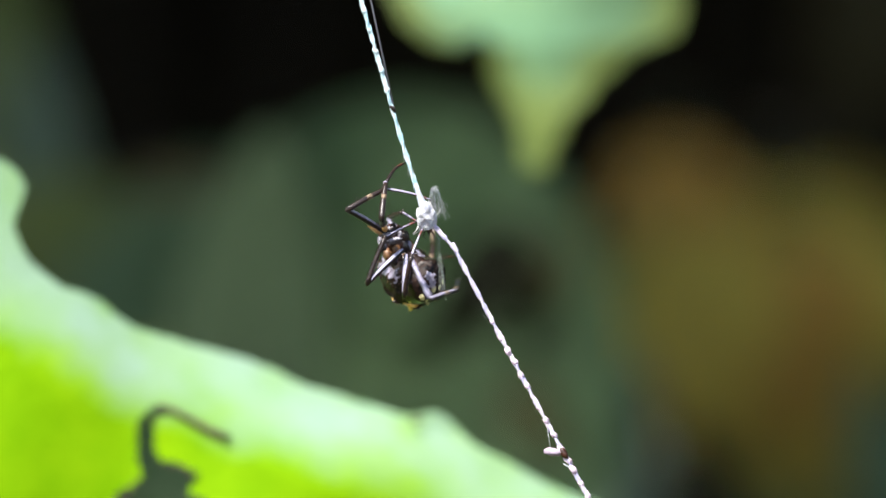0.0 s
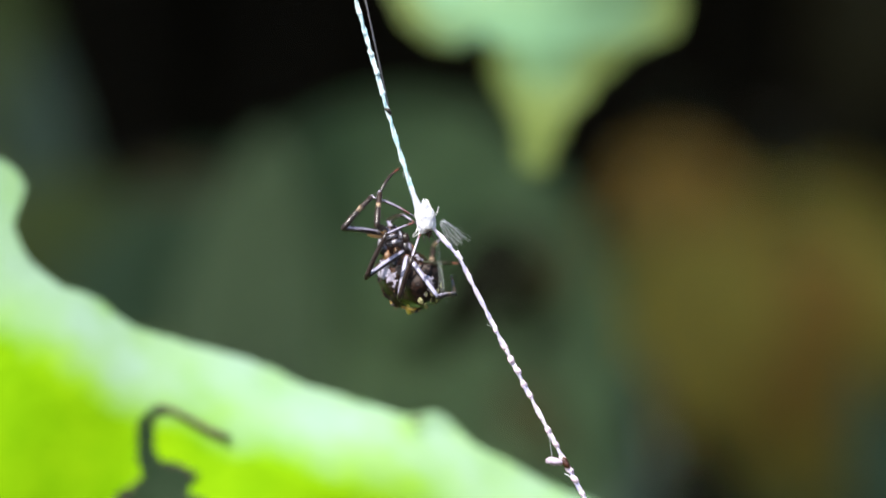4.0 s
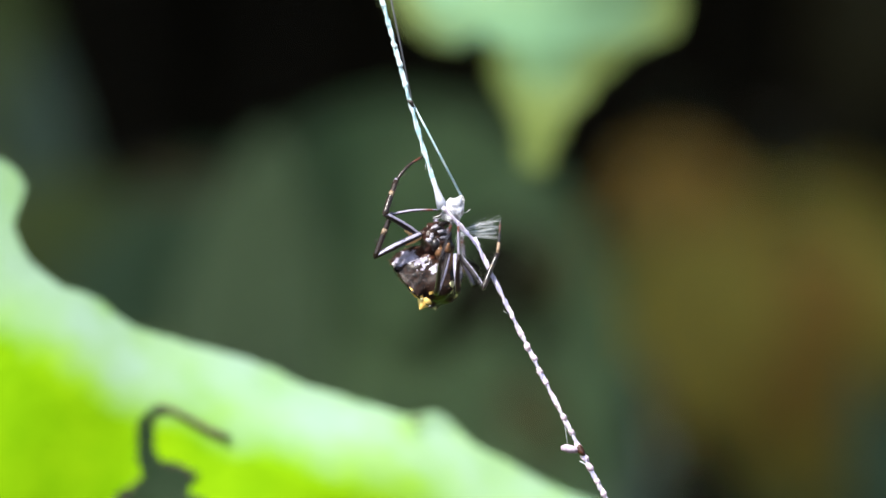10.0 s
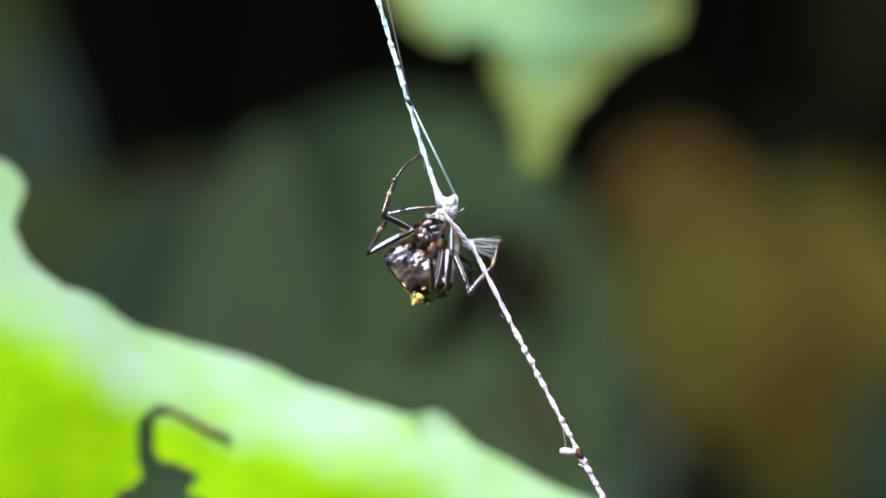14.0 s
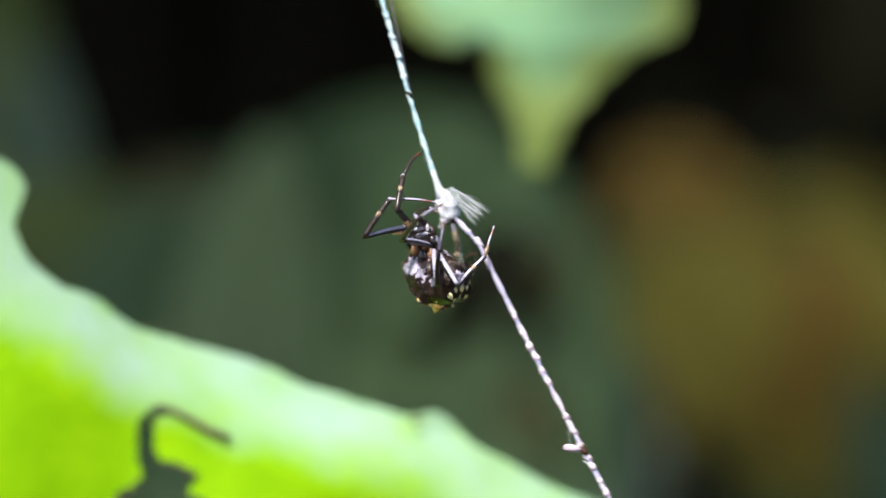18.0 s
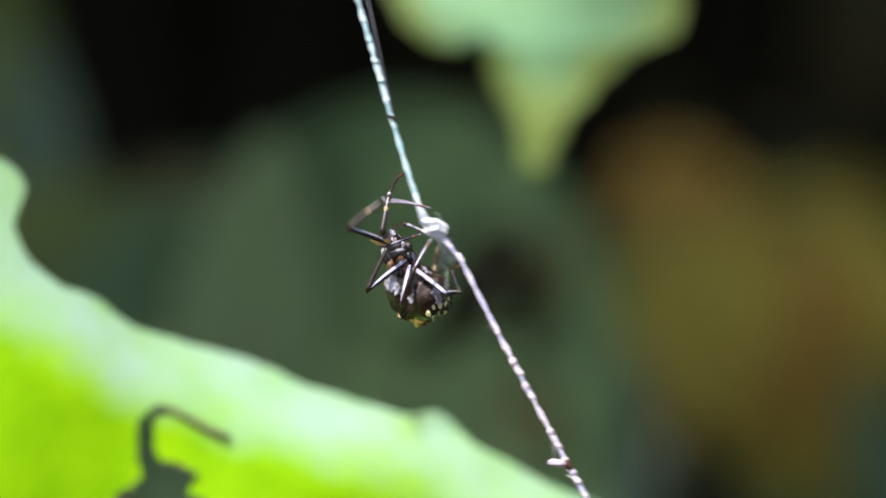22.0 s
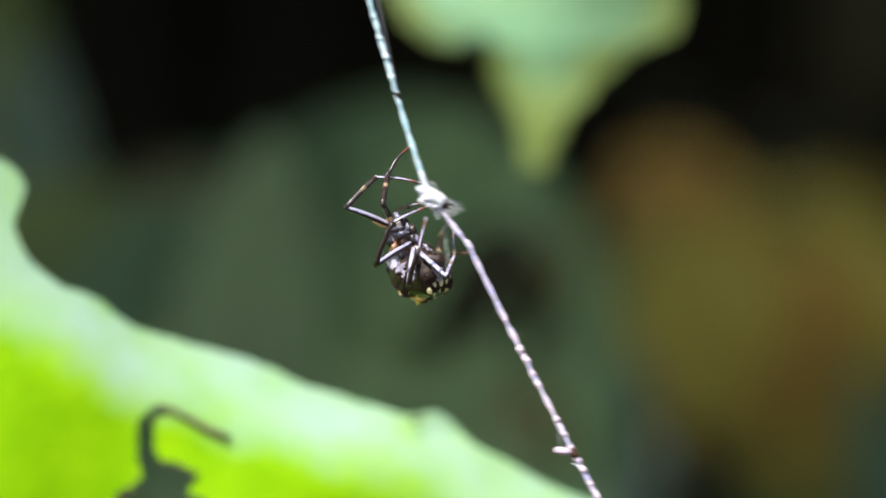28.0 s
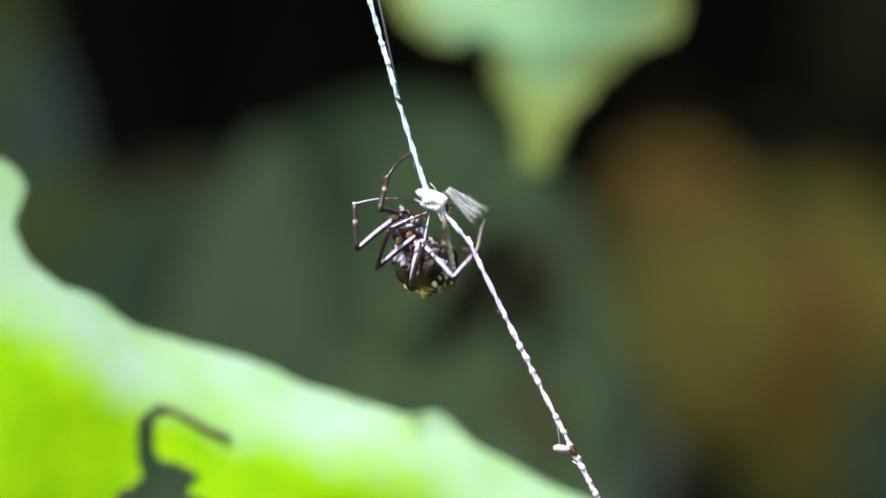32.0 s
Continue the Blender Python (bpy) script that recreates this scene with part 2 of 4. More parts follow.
def build_bank():
    """An added backdrop bank behind the plants, deep shade put into its colour; the front of a low mound."""
    nx, nz, nb = 110, 50, 30
    verts, faces = [], []
    for i in range(nx + 1):
        x = -5.5 + 11 * i / nx
        tall = 3.2 * (1 - smoothstep(2.2, 5.2, abs(x))) + 0.02
        for j in range(nz + nb + 1):
            if j <= nz:
                z = -0.1 + (tall + 0.1) * j / nz
                y = 1.75 - 0.25 * (z / 3.2) ** 2 - 0.12 * min(9, x * x) / 3 + 0.16 * noise.noise(Vector((x * 2.2, z * 2.2, 1))) + 0.05 * noise.noise(Vector((x * 9, z * 9, 5)))
                rim = y
            else:
                k = (j - nz) / nb
                y = rim + 7 * k
                z = tall * (1 - smoothstep(0.1, 1.0, k)) + 0.1 * noise.noise(Vector((x * 1.5, y * 1.5, 8))) - 0.15 * smoothstep(0.8, 1.0, k)
            verts.append((x, y, z))
    n = nz + nb + 1
    for i in range(nx):
        for j in range(n - 1):
            k = i * n + j
            faces.append((k, k + n, k + n + 1, k + 1))
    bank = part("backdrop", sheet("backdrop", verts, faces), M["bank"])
    tagged(bank, "steep near-black bank added as a dark backdrop", "bank", kind="structure")


# ---- leaves ----
def blade_mesh(name, length, width, fold=0.25, droop=0.3, wave=0.03, teeth=0, seed=0.0, belly=0.42, blunt=0.85, nl=40, nw=16):
    """A leaf blade along +Y with its midrib on the axis; the face looks to +Z."""
    verts, faces = [], []
    for i in range(nl + 1):
        s = i / nl
        w = width / 2 * (max(0.0, math.sin(math.pi * s ** (0.9 - belly * 0.5))) ** blunt) * (1 - 0.15 * s)
        if teeth:
            w *= 1 + 0.05 * math.sin(teeth * math.pi * 2 * s)
        for j in range(-nw, nw + 1):
            u = j / nw
            x = u * w
            z = fold * abs(x) - droop * length * s * s + wave * length * math.sin(9 * s + 2.5 * u + seed) * abs(u) ** 1.5
            z += 0.012 * length * math.sin(s * 40 - abs(u) * 9) * (1 - abs(u)) * 0.4
            verts.append((x, s * length, z))
    k = 2 * nw + 1
    for i in range(nl):
        for j in range(2 * nw):
            a = i * k + j
            faces.append((a, a + 1, a + k + 1, a + k))
    return sheet(name, verts, faces)


def veins_mesh(name, length, width, fold, droop, r, pairs=7, belly=0.42):
    bm = bmesh.new()

    def on(s, u):
        w = width / 2 * (math.sin(math.pi * min(1, max(0, s)) ** (0.9 - belly * 0.5)) ** 0.85) * (1 - 0.15 * s)
        x = u * w
        return Vector((x, s * length, fold * abs(x) - droop * length * s * s))
    tube(bm, [on(0.02 + 0.94 * i / 12, 0) for i in range(13)], [r * (1 - 0.75 * i / 12) for i in range(13)], 6)
    for p in range(pairs):
        s0 = 0.1 + 0.7 * p / pairs
        for side in (-1, 1):
            tube(bm, [on(s0 + 0.16 * q, side * q * 0.9) for q in (0.0, 0.33, 0.66, 1.0)], [r * 0.5, r * 0.4, r * 0.3, r * 0.15], 5)
    return finish(bm, name)


def leaf(label, length, width, material, m, fold=0.25, droop=0.3, wave=0.03, teeth=0, seed=0.0, vein="vein_deep", stalk=0.14, group="", belly=0.42, blunt=0.85):
    """A leaf of its own: blade, veins and stalk. m puts its base."""
    thing = new("leaf")
    part("blade", blade_mesh("blade", length, width, fold, droop, wave, teeth, seed, belly, blunt), material, thing)
    part("vein", veins_mesh("vein", length, width, fold, droop, length * 0.008, 7, belly), M[vein], thing)
    bm = bmesh.new()
    tube(bm, [(0, -stalk * length * q, -0.25 * stalk * length * q * q) for q in (0, 0.33, 0.66, 1)], length * 0.013, 7)
    part("stalk", bm, M[vein], thing)
    thing.matrix_basis = m
    return tagged(thing, label, "leaf", group)


def leaf_pose(base, tip, face):
    """A pose with +Y from base to tip and +Z towards face."""
    y = (Vector(tip) - Vector(base)).normalized()
    z = Vector(face)
    z = (z - y * z.dot(y)).normalized()
    x = y.cross(z)
    m = Matrix((x, y, z)).transposed().to_4x4()
    m.translation = base
    return m


# margin of the near leaf as angle from the downward blade's centre and reach
NEAR_RIM = [(-180, 560), (-140, 640), (-100, 820), (-60, 980), (-25, 1080), (0, 1075), (9, 1080), (16.12, 1061), (18.11, 1050), (19.47, 1027),
            (19.67, 999), (19.52, 971), (20.83, 936), (22.59, 913), (24.96, 899), (27.42, 892), (29.86, 901), (32.11, 904), (34.22, 898), (36.97, 902),
            (40.52, 924), (43.43, 947), (46.11, 973), (48.11, 993), (50.91, 1020), (53.26, 1039), (55.75, 1075), (59.26, 1132), (60.9, 1162),
            (61.47, 1185), (61.69, 1206), (62.74, 1225), (64.61, 1241), (65.96, 1253), (67.97, 1292), (69.95, 1332), (71.68, 1374), (77, 1530), (84, 1740),
            (95, 1800), (115, 1500), (150, 800), (180, 560)]


def rim_reach(a):
    for (a0, r0), (a1, r1) in zip(NEAR_RIM, NEAR_RIM[1:]):
        if a0 <= a <= a1:
            i = NEAR_RIM.index((a0, r0))
            (ap, rp), (an, rn) = NEAR_RIM[max(0, i - 1)], NEAR_RIM[min(len(NEAR_RIM) - 1, i + 2)]
            k, w = (a - a0) / (a1 - a0), a1 - a0
            m0 = (r1 - rp) / max(1e-6, a1 - ap) * w
            m1 = (rn - r0) / max(1e-6, an - a0) * w
            return ((2 * k ** 3 - 3 * k * k + 1) * r0 + (k ** 3 - 2 * k * k + k) * m0 + (3 * k * k - 2 * k ** 3) * r1 + (k ** 3 - k * k) * m1)
    return NEAR_RIM[0][1]


NEAR_D = 600
NEAR_C = (-300, 1300)


def near_depth(x, y, inward):
    roll = max(0.0, 1 - inward / 175.0)
    roll *= 0.25 + 0.75 * smoothstep(-150, 520, x)  # the small lobe lies flat
    return NEAR_D + 115 * roll ** 2 - 0.12 * inward + 14 * math.sin(x * 0.011 + y * 0.006) * (1 - roll)


def in_hole(x, y):
    def cap(x0, y0, x1, y1, r):
        dx, dy = x1 - x0, y1 - y0
        k = min(1, max(0, ((x - x0) * dx + (y - y0) * dy) / (dx * dx + dy * dy + 1e-9)))
        return math.hypot(x - x0 - k * dx, y - y0 - k * dy) < r
    wob = 5 * math.sin(x * 0.09) + 4 * math.sin(y * 0.13)
    return (cap(257, 752, 258, 800, 10) or cap(260, 745, 272, 732, 8) or cap(272, 732, 290, 727, 6) or cap(262, 812, 270, 835, 15) or cap(285, 850, 318, 850, 27 + wob)
            or cap(264, 868, 330, 905, 26 + wob) or cap(232, 890, 300, 960, 22 + wob))


def build_near_leaf():
    thing = new("leaf")
    nr = 230
    verts, faces = [], []
    cx, cy = NEAR_C
    keep, pale = [], []
    even = [-180 + 0.5 * i for i in range(720)]
    turns = sorted({round(d, 2) for d in even} | {round(60 + 0.1 * k, 2) for k in range(40)} | {round(18 + 0.1 * k, 2) for k in range(25)})
    na = len(turns)

    def margin(d):
        r = rim_reach(d) + 2.5 * noise.noise(Vector((d * 0.9, 1.7, 0)))
        return cx + r * math.sin(radians(d)), cy - r * math.cos(radians(d))
    rim = [margin(d) for d in turns]
    rim_np = np.array([margin(d) for d in even])
    rim_np = sum(np.roll(rim_np, k, 0) for k in range(-9, 10)) / 19
    reach = np.hypot(rim_np[:, 0] - cx, rim_np[:, 1] - cy)
    for i in range(na):
        grid = np.array([(cx + (rim[i][0] - cx) * (j / nr) ** 0.8, cy + (rim[i][1] - cy) * (j / nr) ** 0.8) for j in range(nr + 1)])
        apart = np.sqrt(((grid[:, None, :] - rim_np[None, :, :]) ** 2).sum(2))
        # beyond the smoothed margin a tooth lies flat
        beyond = np.hypot(grid[:, 0] - cx, grid[:, 1] - cy) > reach[apart.argmin(1)]
        inner = np.where(beyond, 0.0, apart.min(1))
        for (x, y), inward in zip(grid.tolist(), inner.tolist()):
            verts.append(plan(x, y, near_depth(x, y, inward)))
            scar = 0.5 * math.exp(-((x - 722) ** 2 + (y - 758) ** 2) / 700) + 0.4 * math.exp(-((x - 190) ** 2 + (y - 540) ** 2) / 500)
            # weight of the margin's painted sheen
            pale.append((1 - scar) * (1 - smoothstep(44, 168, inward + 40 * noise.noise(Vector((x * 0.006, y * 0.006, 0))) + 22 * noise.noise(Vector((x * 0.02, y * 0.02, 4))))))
            keep.append(not in_hole(x, y))
    for i in range(na):
        for j in range(nr):
            q = (i * (nr + 1) + j, ((i + 1) % na) * (nr + 1) + j, ((i + 1) % na) * (nr + 1) + j + 1, i * (nr + 1) + j + 1)
            if all(keep[k] for k in q):
                faces.append(q)
    blade = part("blade", sheet("blade", verts, faces), M["leaf_near"], thing)
    blade.data.attributes.new("lit_pale", "FLOAT", "POINT").data.foreach_set("value", pale)

    def ridge(points, r0, r1, lift=2.0):
        bm = bmesh.new()
        line = []
        for x, y in points:
            a = math.degrees(math.atan2(x - cx, cy - y))
            line.append(plan(x, y, near_depth(x, y, rim_reach(a) - math.hypot(x - cx, y - cy)) - lift))
        n = len(line)
        tube(bm, line, [(r0 + (r1 - r0) * k / (n - 1)) * U for k in range(n)], 8)
        return bm
    part("dead_rim", ridge([(275, 719), (290, 720), (308, 727), (335, 742), (370, 762), (404, 777)], 3, 8), M["dead_rim"], thing,
         "brown dead rim of a gnawed slit")
    part("dead_rim", ridge([(278, 819), (300, 824), (325, 826), (348, 848)], 1, 3), M["dead_rim"], thing, "brown dead rim of a gnawed hole")
    part("dead_rim", ridge([(205, 886), (228, 874), (243, 845)], 2.5, 1), M["dead_rim"], thing, "brown dead rim of a gnawed hole")
    part("dead_spot", ridge([(728, 747), (740, 743), (750, 742)], 4, 3, 1), M["dead_rim"], thing, "small brown blotch at the margin")
    part("midrib", ridge([(-700, 1420), (-300, 1320), (200, 1240), (700, 1210), (1150, 1230)], 20, 6, -6), M["vein"], thing)
    for k in range(6):
        x0 = -450 + 230 * k
        y0 = 1330 - 20 * k
        part("vein", ridge([(x0, y0), (x0 + 60, y0 - 130), (x0 + 110, y0 - 280), (x0 + 140, y0 - 400 + 18 * k)], 7, 3, -6), M["vein"], thing)
    bm = bmesh.new()
    tube(bm, [plan(-700, 1420, 900), plan(-1200, 1700, 1000), plan(-1700, 2300, 1300)], [22 * U, 26 * U, 30 * U], 8)
    part("stalk", bm, M["vein"], thing)
    tagged(thing, "sunlit yellow-green leaf with pale rolled margin and gnawed hole", "leaf")


HANG_D = 1760
# outline of the hanging leaf's lower part, lobe and tip
HANG_LEFT = [(570, -700), (610, -420), (650, -200), (680, -60), (697, 0), (716, 38), (752, 69), (790, 83), (826, 78), (858, 60), (864, 96), (872, 145),
             (896, 182), (914, 215), (920, 262), (926, 300)]
HANG_RIGHT = [(1500, -700), (1460, -420), (1350, -190), (1213, -50), (1202, 0), (1209, 34), (1188, 58), (1150, 76), (1106, 100), (1080, 124),
              (1056, 150), (1026, 184), (1002, 214), (984, 250), (964, 300)]


def edge_at(line, y):
    for (x0, y0), (x1, y1) in zip(line, line[1:]):
        if (y0 - y) * (y1 - y) <= 0 and y0 != y1:
            return x0 + (x1 - x0) * (y - y0) / (y1 - y0)
    return line[-1][0]


def build_hanging_leaf():
    thing = new("leaf")
    ny, nx = 260, 90
    verts, faces, pale = [], [], []

    def depth(x, y):
        return HANG_D - 0.16 * (y + 100) + 0.3 * max(0.0, y - 80) + 0.3 * max(0.0, y - 205) + 22 * math.sin(x * 0.016 + 0.9) + 26 * math.sin(y * 0.012 + x * 0.006) + 0.1 * abs(x - 960)
    for i in range(ny + 1):
        y = -700 + 1000 * i / ny
        left = edge_at(HANG_LEFT[:8], y) if y < 83 else edge_at(HANG_LEFT[10:], max(y, 96.5))
        right = edge_at(HANG_RIGHT, y)
        left += 4 * math.sin(y * 0.14)
        right += 5 * math.sin(y * 0.11 + 1)
        for j in range(nx + 1):
            x = left + (right - left) * j / nx
            verts.append(plan(x, y, depth(x, y)))
            # weight of the painted front-lit middle
            edge = min(x - left, 0.7 * (right - x), 0.6 * (205 - y)) + 26 * noise.noise(Vector((x * 0.01, y * 0.01, 7)))
            pale.append(smoothstep(8, 80, edge))
    for i in range(ny):
        for j in range(nx):
            k = i * (nx + 1) + j
            y = -700 + 1000 * (i + 0.5) / ny
            x = 784 + (verts[k].x + verts[k + 1].x) / 2 / U / (1 + verts[k].y / FAR)
            if y > 56 and y < 90 and x < 866 and x > 796 and y - 56 > abs(x - 858) * (0.5 if x < 858 else 2.5):
                continue  # the notch beside the lobe
            faces.append((k, k + 1, k + nx + 2, k + nx + 1))
    blade = part("blade", sheet("blade", verts, faces), M["leaf_hang"], thing)
    blade.data.attributes.new("lit_pale", "FLOAT", "POINT").data.foreach_set("value", pale)
    for line, r in (([(1000, -700), (985, -350), (965, -60), (950, 130), (940, 285)], 9), ([(972, -160), (900, -60), (830, 20), (790, 80)], 5),
                    ([(975, -200), (1060, -80), (1130, 10), (1175, 50)], 5), ([(958, 60), (1000, 110), (1030, 165)], 4)):
        bm = bmesh.new()
        tube(bm, [plan(x, y, depth(x, y) + 4) for x, y in line], [r * U * (1 - 0.15 * k) for k in range(len(line))], 7)
        part("vein", bm, M["vein"], thing)
    bm = bmesh.new()
    tube(bm, [plan(1000, -700, depth(1000, -700)), plan(1060, -1000, 1000), plan(1300, -1500, 1150)], [11 * U, 13 * U, 15 * U], 8)
    part("stalk", bm, M["vein"], thing)
    tagged(thing, "pale green lobed leaf hanging with yellowish edges", "leaf")


STALK_ENDS = []


def build_stems():
    """The shrub's stems, that bear the leaves and stand in the ground."""
    thing = new("shrub")
    runs = [([plan(-1700, 2300, 1300), plan(-1600, 6000, 1600), plan(-1500, 12000, 2000), plan(-1400, 24600, 2300)], 60),
            ([plan(1300, -1500, 1150), plan(2300, -1300, 1700), plan(3000, 3000, 2400), plan(3100, 12000, 2900), plan(3000, 24000, 3300)], 60),
            ([plan(185, -2600, 9000), plan(205, 300, 8800), plan(190, 3000, 8800), plan(260, 15000, 9000)], 38),
            ([plan(520, -2600, 9400), plan(505, 300, 9200), plan(530, 3000, 9200), plan(480, 15000, 9400)], 45)]
    for pts, r in runs:
        bm = bmesh.new()
        n = len(pts)
        tube(bm, pts, [r * U * (0.5 + 1.4 * k / (n - 1)) for k in range(n)], 9)
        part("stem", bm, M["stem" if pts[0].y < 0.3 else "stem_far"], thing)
    for end in STALK_ENDS:
        side = runs[0][0][1] if end.x < 0 else runs[1][0][2]
        low = min(end.z - 0.02, EYE_Z - 0.16)
        bm = bmesh.new()
        tube(bm, [end, end + Vector((0, 0.12, 0.004)), end + Vector((0.01, 0.3, -0.01)), Vector((end.x, end.y + 0.36, low)), Vector((side.x, side.y, low - 0.12))],
             [0.0008, 0.001, 0.0013, 0.002, 0.0028], 7)
        part("twig", bm, M["stem"], thing)
    tagged(thing, "brown woody stems of a shrub rooted in soil", "shrub")


def build_background():
    def put(label, bx, by, bd, tx, ty, td, width, material, face=(0.0, -0.7, 0.7), **more):
        bd, td = bd * 1.25, td * 1.25
        b, t = plan(bx, by, bd), plan(tx, ty, td)
        length = (t - b).length
        m = leaf_pose(b, t, face)
        leaf(label, length, width * U * (1 + bd * U / FAR), M[material], m, **more)
        if "scrap" not in label:
            STALK_ENDS.append(m @ Vector((0, -0.14 * length, -0.035 * length)))
    g = "leaves behind the web"
    put("broad dark green leaf in half shade", 745, 1380, 3550, 715, 150, 3050, 820, "leaf_deep", (-0.06, -0.85, 0.55), fold=-0.1, droop=-0.035, wave=0.0, group=g, belly=-1.1, blunt=0.5)
    put("dull green leaf in deep shade", -240, 590, 3900, 640, 455, 3700, 470, "leaf_moss", (0.0, -0.93, 0.35), fold=0.15, droop=0.1, group=g)
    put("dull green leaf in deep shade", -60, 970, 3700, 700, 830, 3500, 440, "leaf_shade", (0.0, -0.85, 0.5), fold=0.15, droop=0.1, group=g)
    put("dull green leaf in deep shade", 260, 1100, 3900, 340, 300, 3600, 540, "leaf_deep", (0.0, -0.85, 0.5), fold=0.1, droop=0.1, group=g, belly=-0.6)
    # added leaf that levels the tone here, in a darkened copy of leaf_deep
    put("dull green leaf in deep shade", 400, 820, 3000, 490, 225, 2900, 300, "leaf_deep_shaded", (-0.1, -0.85, 0.5), fold=-0.05, droop=-0.03, wave=0.0, group=g, blunt=0.6)
    put("dull brown withered leaf in shade", 230, 325, 3500, 430, 305, 3450, 50, "leaf_russet", (0.0, -0.9, 0.4), group=g)
    put("dull green leaf in shade", 75, 470, 4000, 55, 70, 3900, 180, "leaf_slate", (0.0, -0.85, 0.5), group=g)
    put("mossy green leaf in shade", -90, 400, 4200, 20, -110, 4200, 290, "leaf_moss", (0.2, -0.8, 0.5), group=g)
    # added scrap: stands for a dark shaded gap low on the right
    put("dark leaf scrap added in place of a shaded gap", 1250, 1120, 3300, 1240, 765, 3200, 210, "leaf_gap_black", (0.0, -0.95, 0.1), group=g)
    put("olive brown withered leaf in shade", 1245, 400, 4450, 1235, 800, 4350, 300, "leaf_olive", (0.0, -0.85, 0.5), group=g)
    put("greyish green leaf in shade", 1040, 1000, 3400, 1110, 660, 3300, 260, "leaf_grey", (-0.1, -0.8, 0.5), group=g)
    put("dull green leaf in shade", 1590, 940, 4200, 1545, 640, 4200, 150, "leaf_deep", (0.0, -0.85, 0.5), group=g)
    put("olive green leaf in shade", 1480, 1080, 4900, 1450, 600, 4900, 380, "leaf_moss", (0.0, -0.85, 0.5), group=g)
    # three added scraps stand for the shaded gap, the brown ones soften its edge
    put("dark leaf scrap added in place of a shaded gap", 925, 400, 2950, 765, 615, 2850, 150, "leaf_gap_black", (0.0, -0.95, 0.1), group=g)
    put("dark leaf scrap added in place of a shaded gap", 985, 430, 3050, 925, 625, 2950, 95, "leaf_gap_brown", (0.0, -0.95, 0.1), group=g)
    put("dark leaf scrap added in place of a shaded gap", 900, 690, 2950, 1005, 810, 2850, 100, "leaf_gap_brown", (0.0, -0.95, 0.1), group=g)
    put("dry brown leaf hanging in shade", 1200, 250, 4900, 1165, 760, 4700, 280, "leaf_dry", (-0.2, -0.8, 0.5), group=g)
    put("olive green leaf in shade", 1095, 400, 4600, 1130, 900, 4500, 220, "leaf_moss", (0.0, -0.85, 0.5), group=g)
    put("olive brown withered leaf in shade", 1380, 330, 5000, 1310, 960, 4700, 640, "leaf_olive", (0.0, -0.85, 0.5), group=g)
    put("tan dry leaf in shade", 1430, 430, 4700, 1390, 760, 4500, 240, "leaf_dry", (-0.1, -0.8, 0.6), group=g)
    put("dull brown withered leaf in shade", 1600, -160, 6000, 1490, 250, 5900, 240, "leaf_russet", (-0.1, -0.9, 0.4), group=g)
    put("dry brown leaf hanging in shade", 1490, 305, 5000, 1450, 660, 4900, 230, "leaf_tan", (-0.2, -0.85, 0.5), group=g)


def leaf_cloud(name, count, box, size, material, label, seed):
    """Many small leaves, joined: too many to count."""
    rng = random.Random(seed)
    verts, faces = [], []
    for _ in range(count):
        c = Vector([rng.uniform(a, b) for a, b in box])
        turn = Euler((rng.uniform(-0.9, 0.9), rng.uniform(-0.9, 0.9), rng.uniform(0, 6.3))).to_matrix()
        s = size * rng.uniform(0.6, 1.3)
        base = len(verts)
        for x, y, z in ((0, -1, 0), (0.38, -0.4, 0.1), (0.42, 0.25, 0.08), (0, 1, -0.15), (-0.42, 0.25, 0.08), (-0.38, -0.4, 0.1), (0, 0, -0.05)):
            verts.append(c + turn @ Vector((x, y, z)) * s)
        for k in range(6):
            faces.append((base + k, base + (k + 1) % 6, base + 6))
    ob = part(name, sheet(name, verts, faces), material)
    tagged(ob, label, "foliage", kind="stuff")


build_ground()
build_bank()
build_near_leaf()
build_hanging_leaf()
build_background()
build_stems()
# Added out of view: a canopy that keeps sun off the background, and dark filler.
leaf_cloud("foliage", 9000, ((-1.7, 1.3), (-0.17, 1.75), (1.66, 2.1)), 0.07, M["leaf_dim"], "unseen leaf canopy overhead, added to shade the background", 3)
leaf_cloud("foliage", 500, ((-1.4, 1.4), (0.9, 1.6), (0.0, 1.1)), 0.07, M["leaf_dim"], "dark filler leaves added low before the bank", 5)


# ---- the web ----
def bowed(z, bow):
    return bow * (max(0.0, z / U) / 400) ** 2 * U if bow > 0 else -bow * (max(0.0, -z / U) / 200) ** 2 * U


def beaded_cord(bm, z0, z1, r, seed, strands=2, bow=0.0):
    """Two twisted silk strands along local Z."""
    n = int(abs(z1 - z0) / (6 * U)) + 2
    for s in range(strands):
        pts, rad = [], []
        for i in range(n):
            z = z0 + (z1 - z0) * i / (n - 1)
            a = z / (46 * U) * math.pi + s * math.pi + 0.8 * noise.noise(Vector((z * 900, seed, 0)))
            pts.append((bowed(z, bow) + math.cos(a) * r * 0.45, math.sin(a) * r * 0.45, z))
            rad.append(r * (0.62 + 0.48 * noise.noise(Vector((z * 2600, seed, s)))))
        tube(bm, pts, rad, 7)
    return bm


def bead_mesh(seed):
    return finish(blob(bmesh.new(), (0, 0, 0), (5.4 * U, 5.3 * U, 8.5 * U), lumps=0.45, freq=1.6, seg=12, seed=seed), "bead")


BEADS = {drop: [bead_mesh(k * 2.3) for k in range(4)] for drop in ("blue_bead", "pink_bead")}


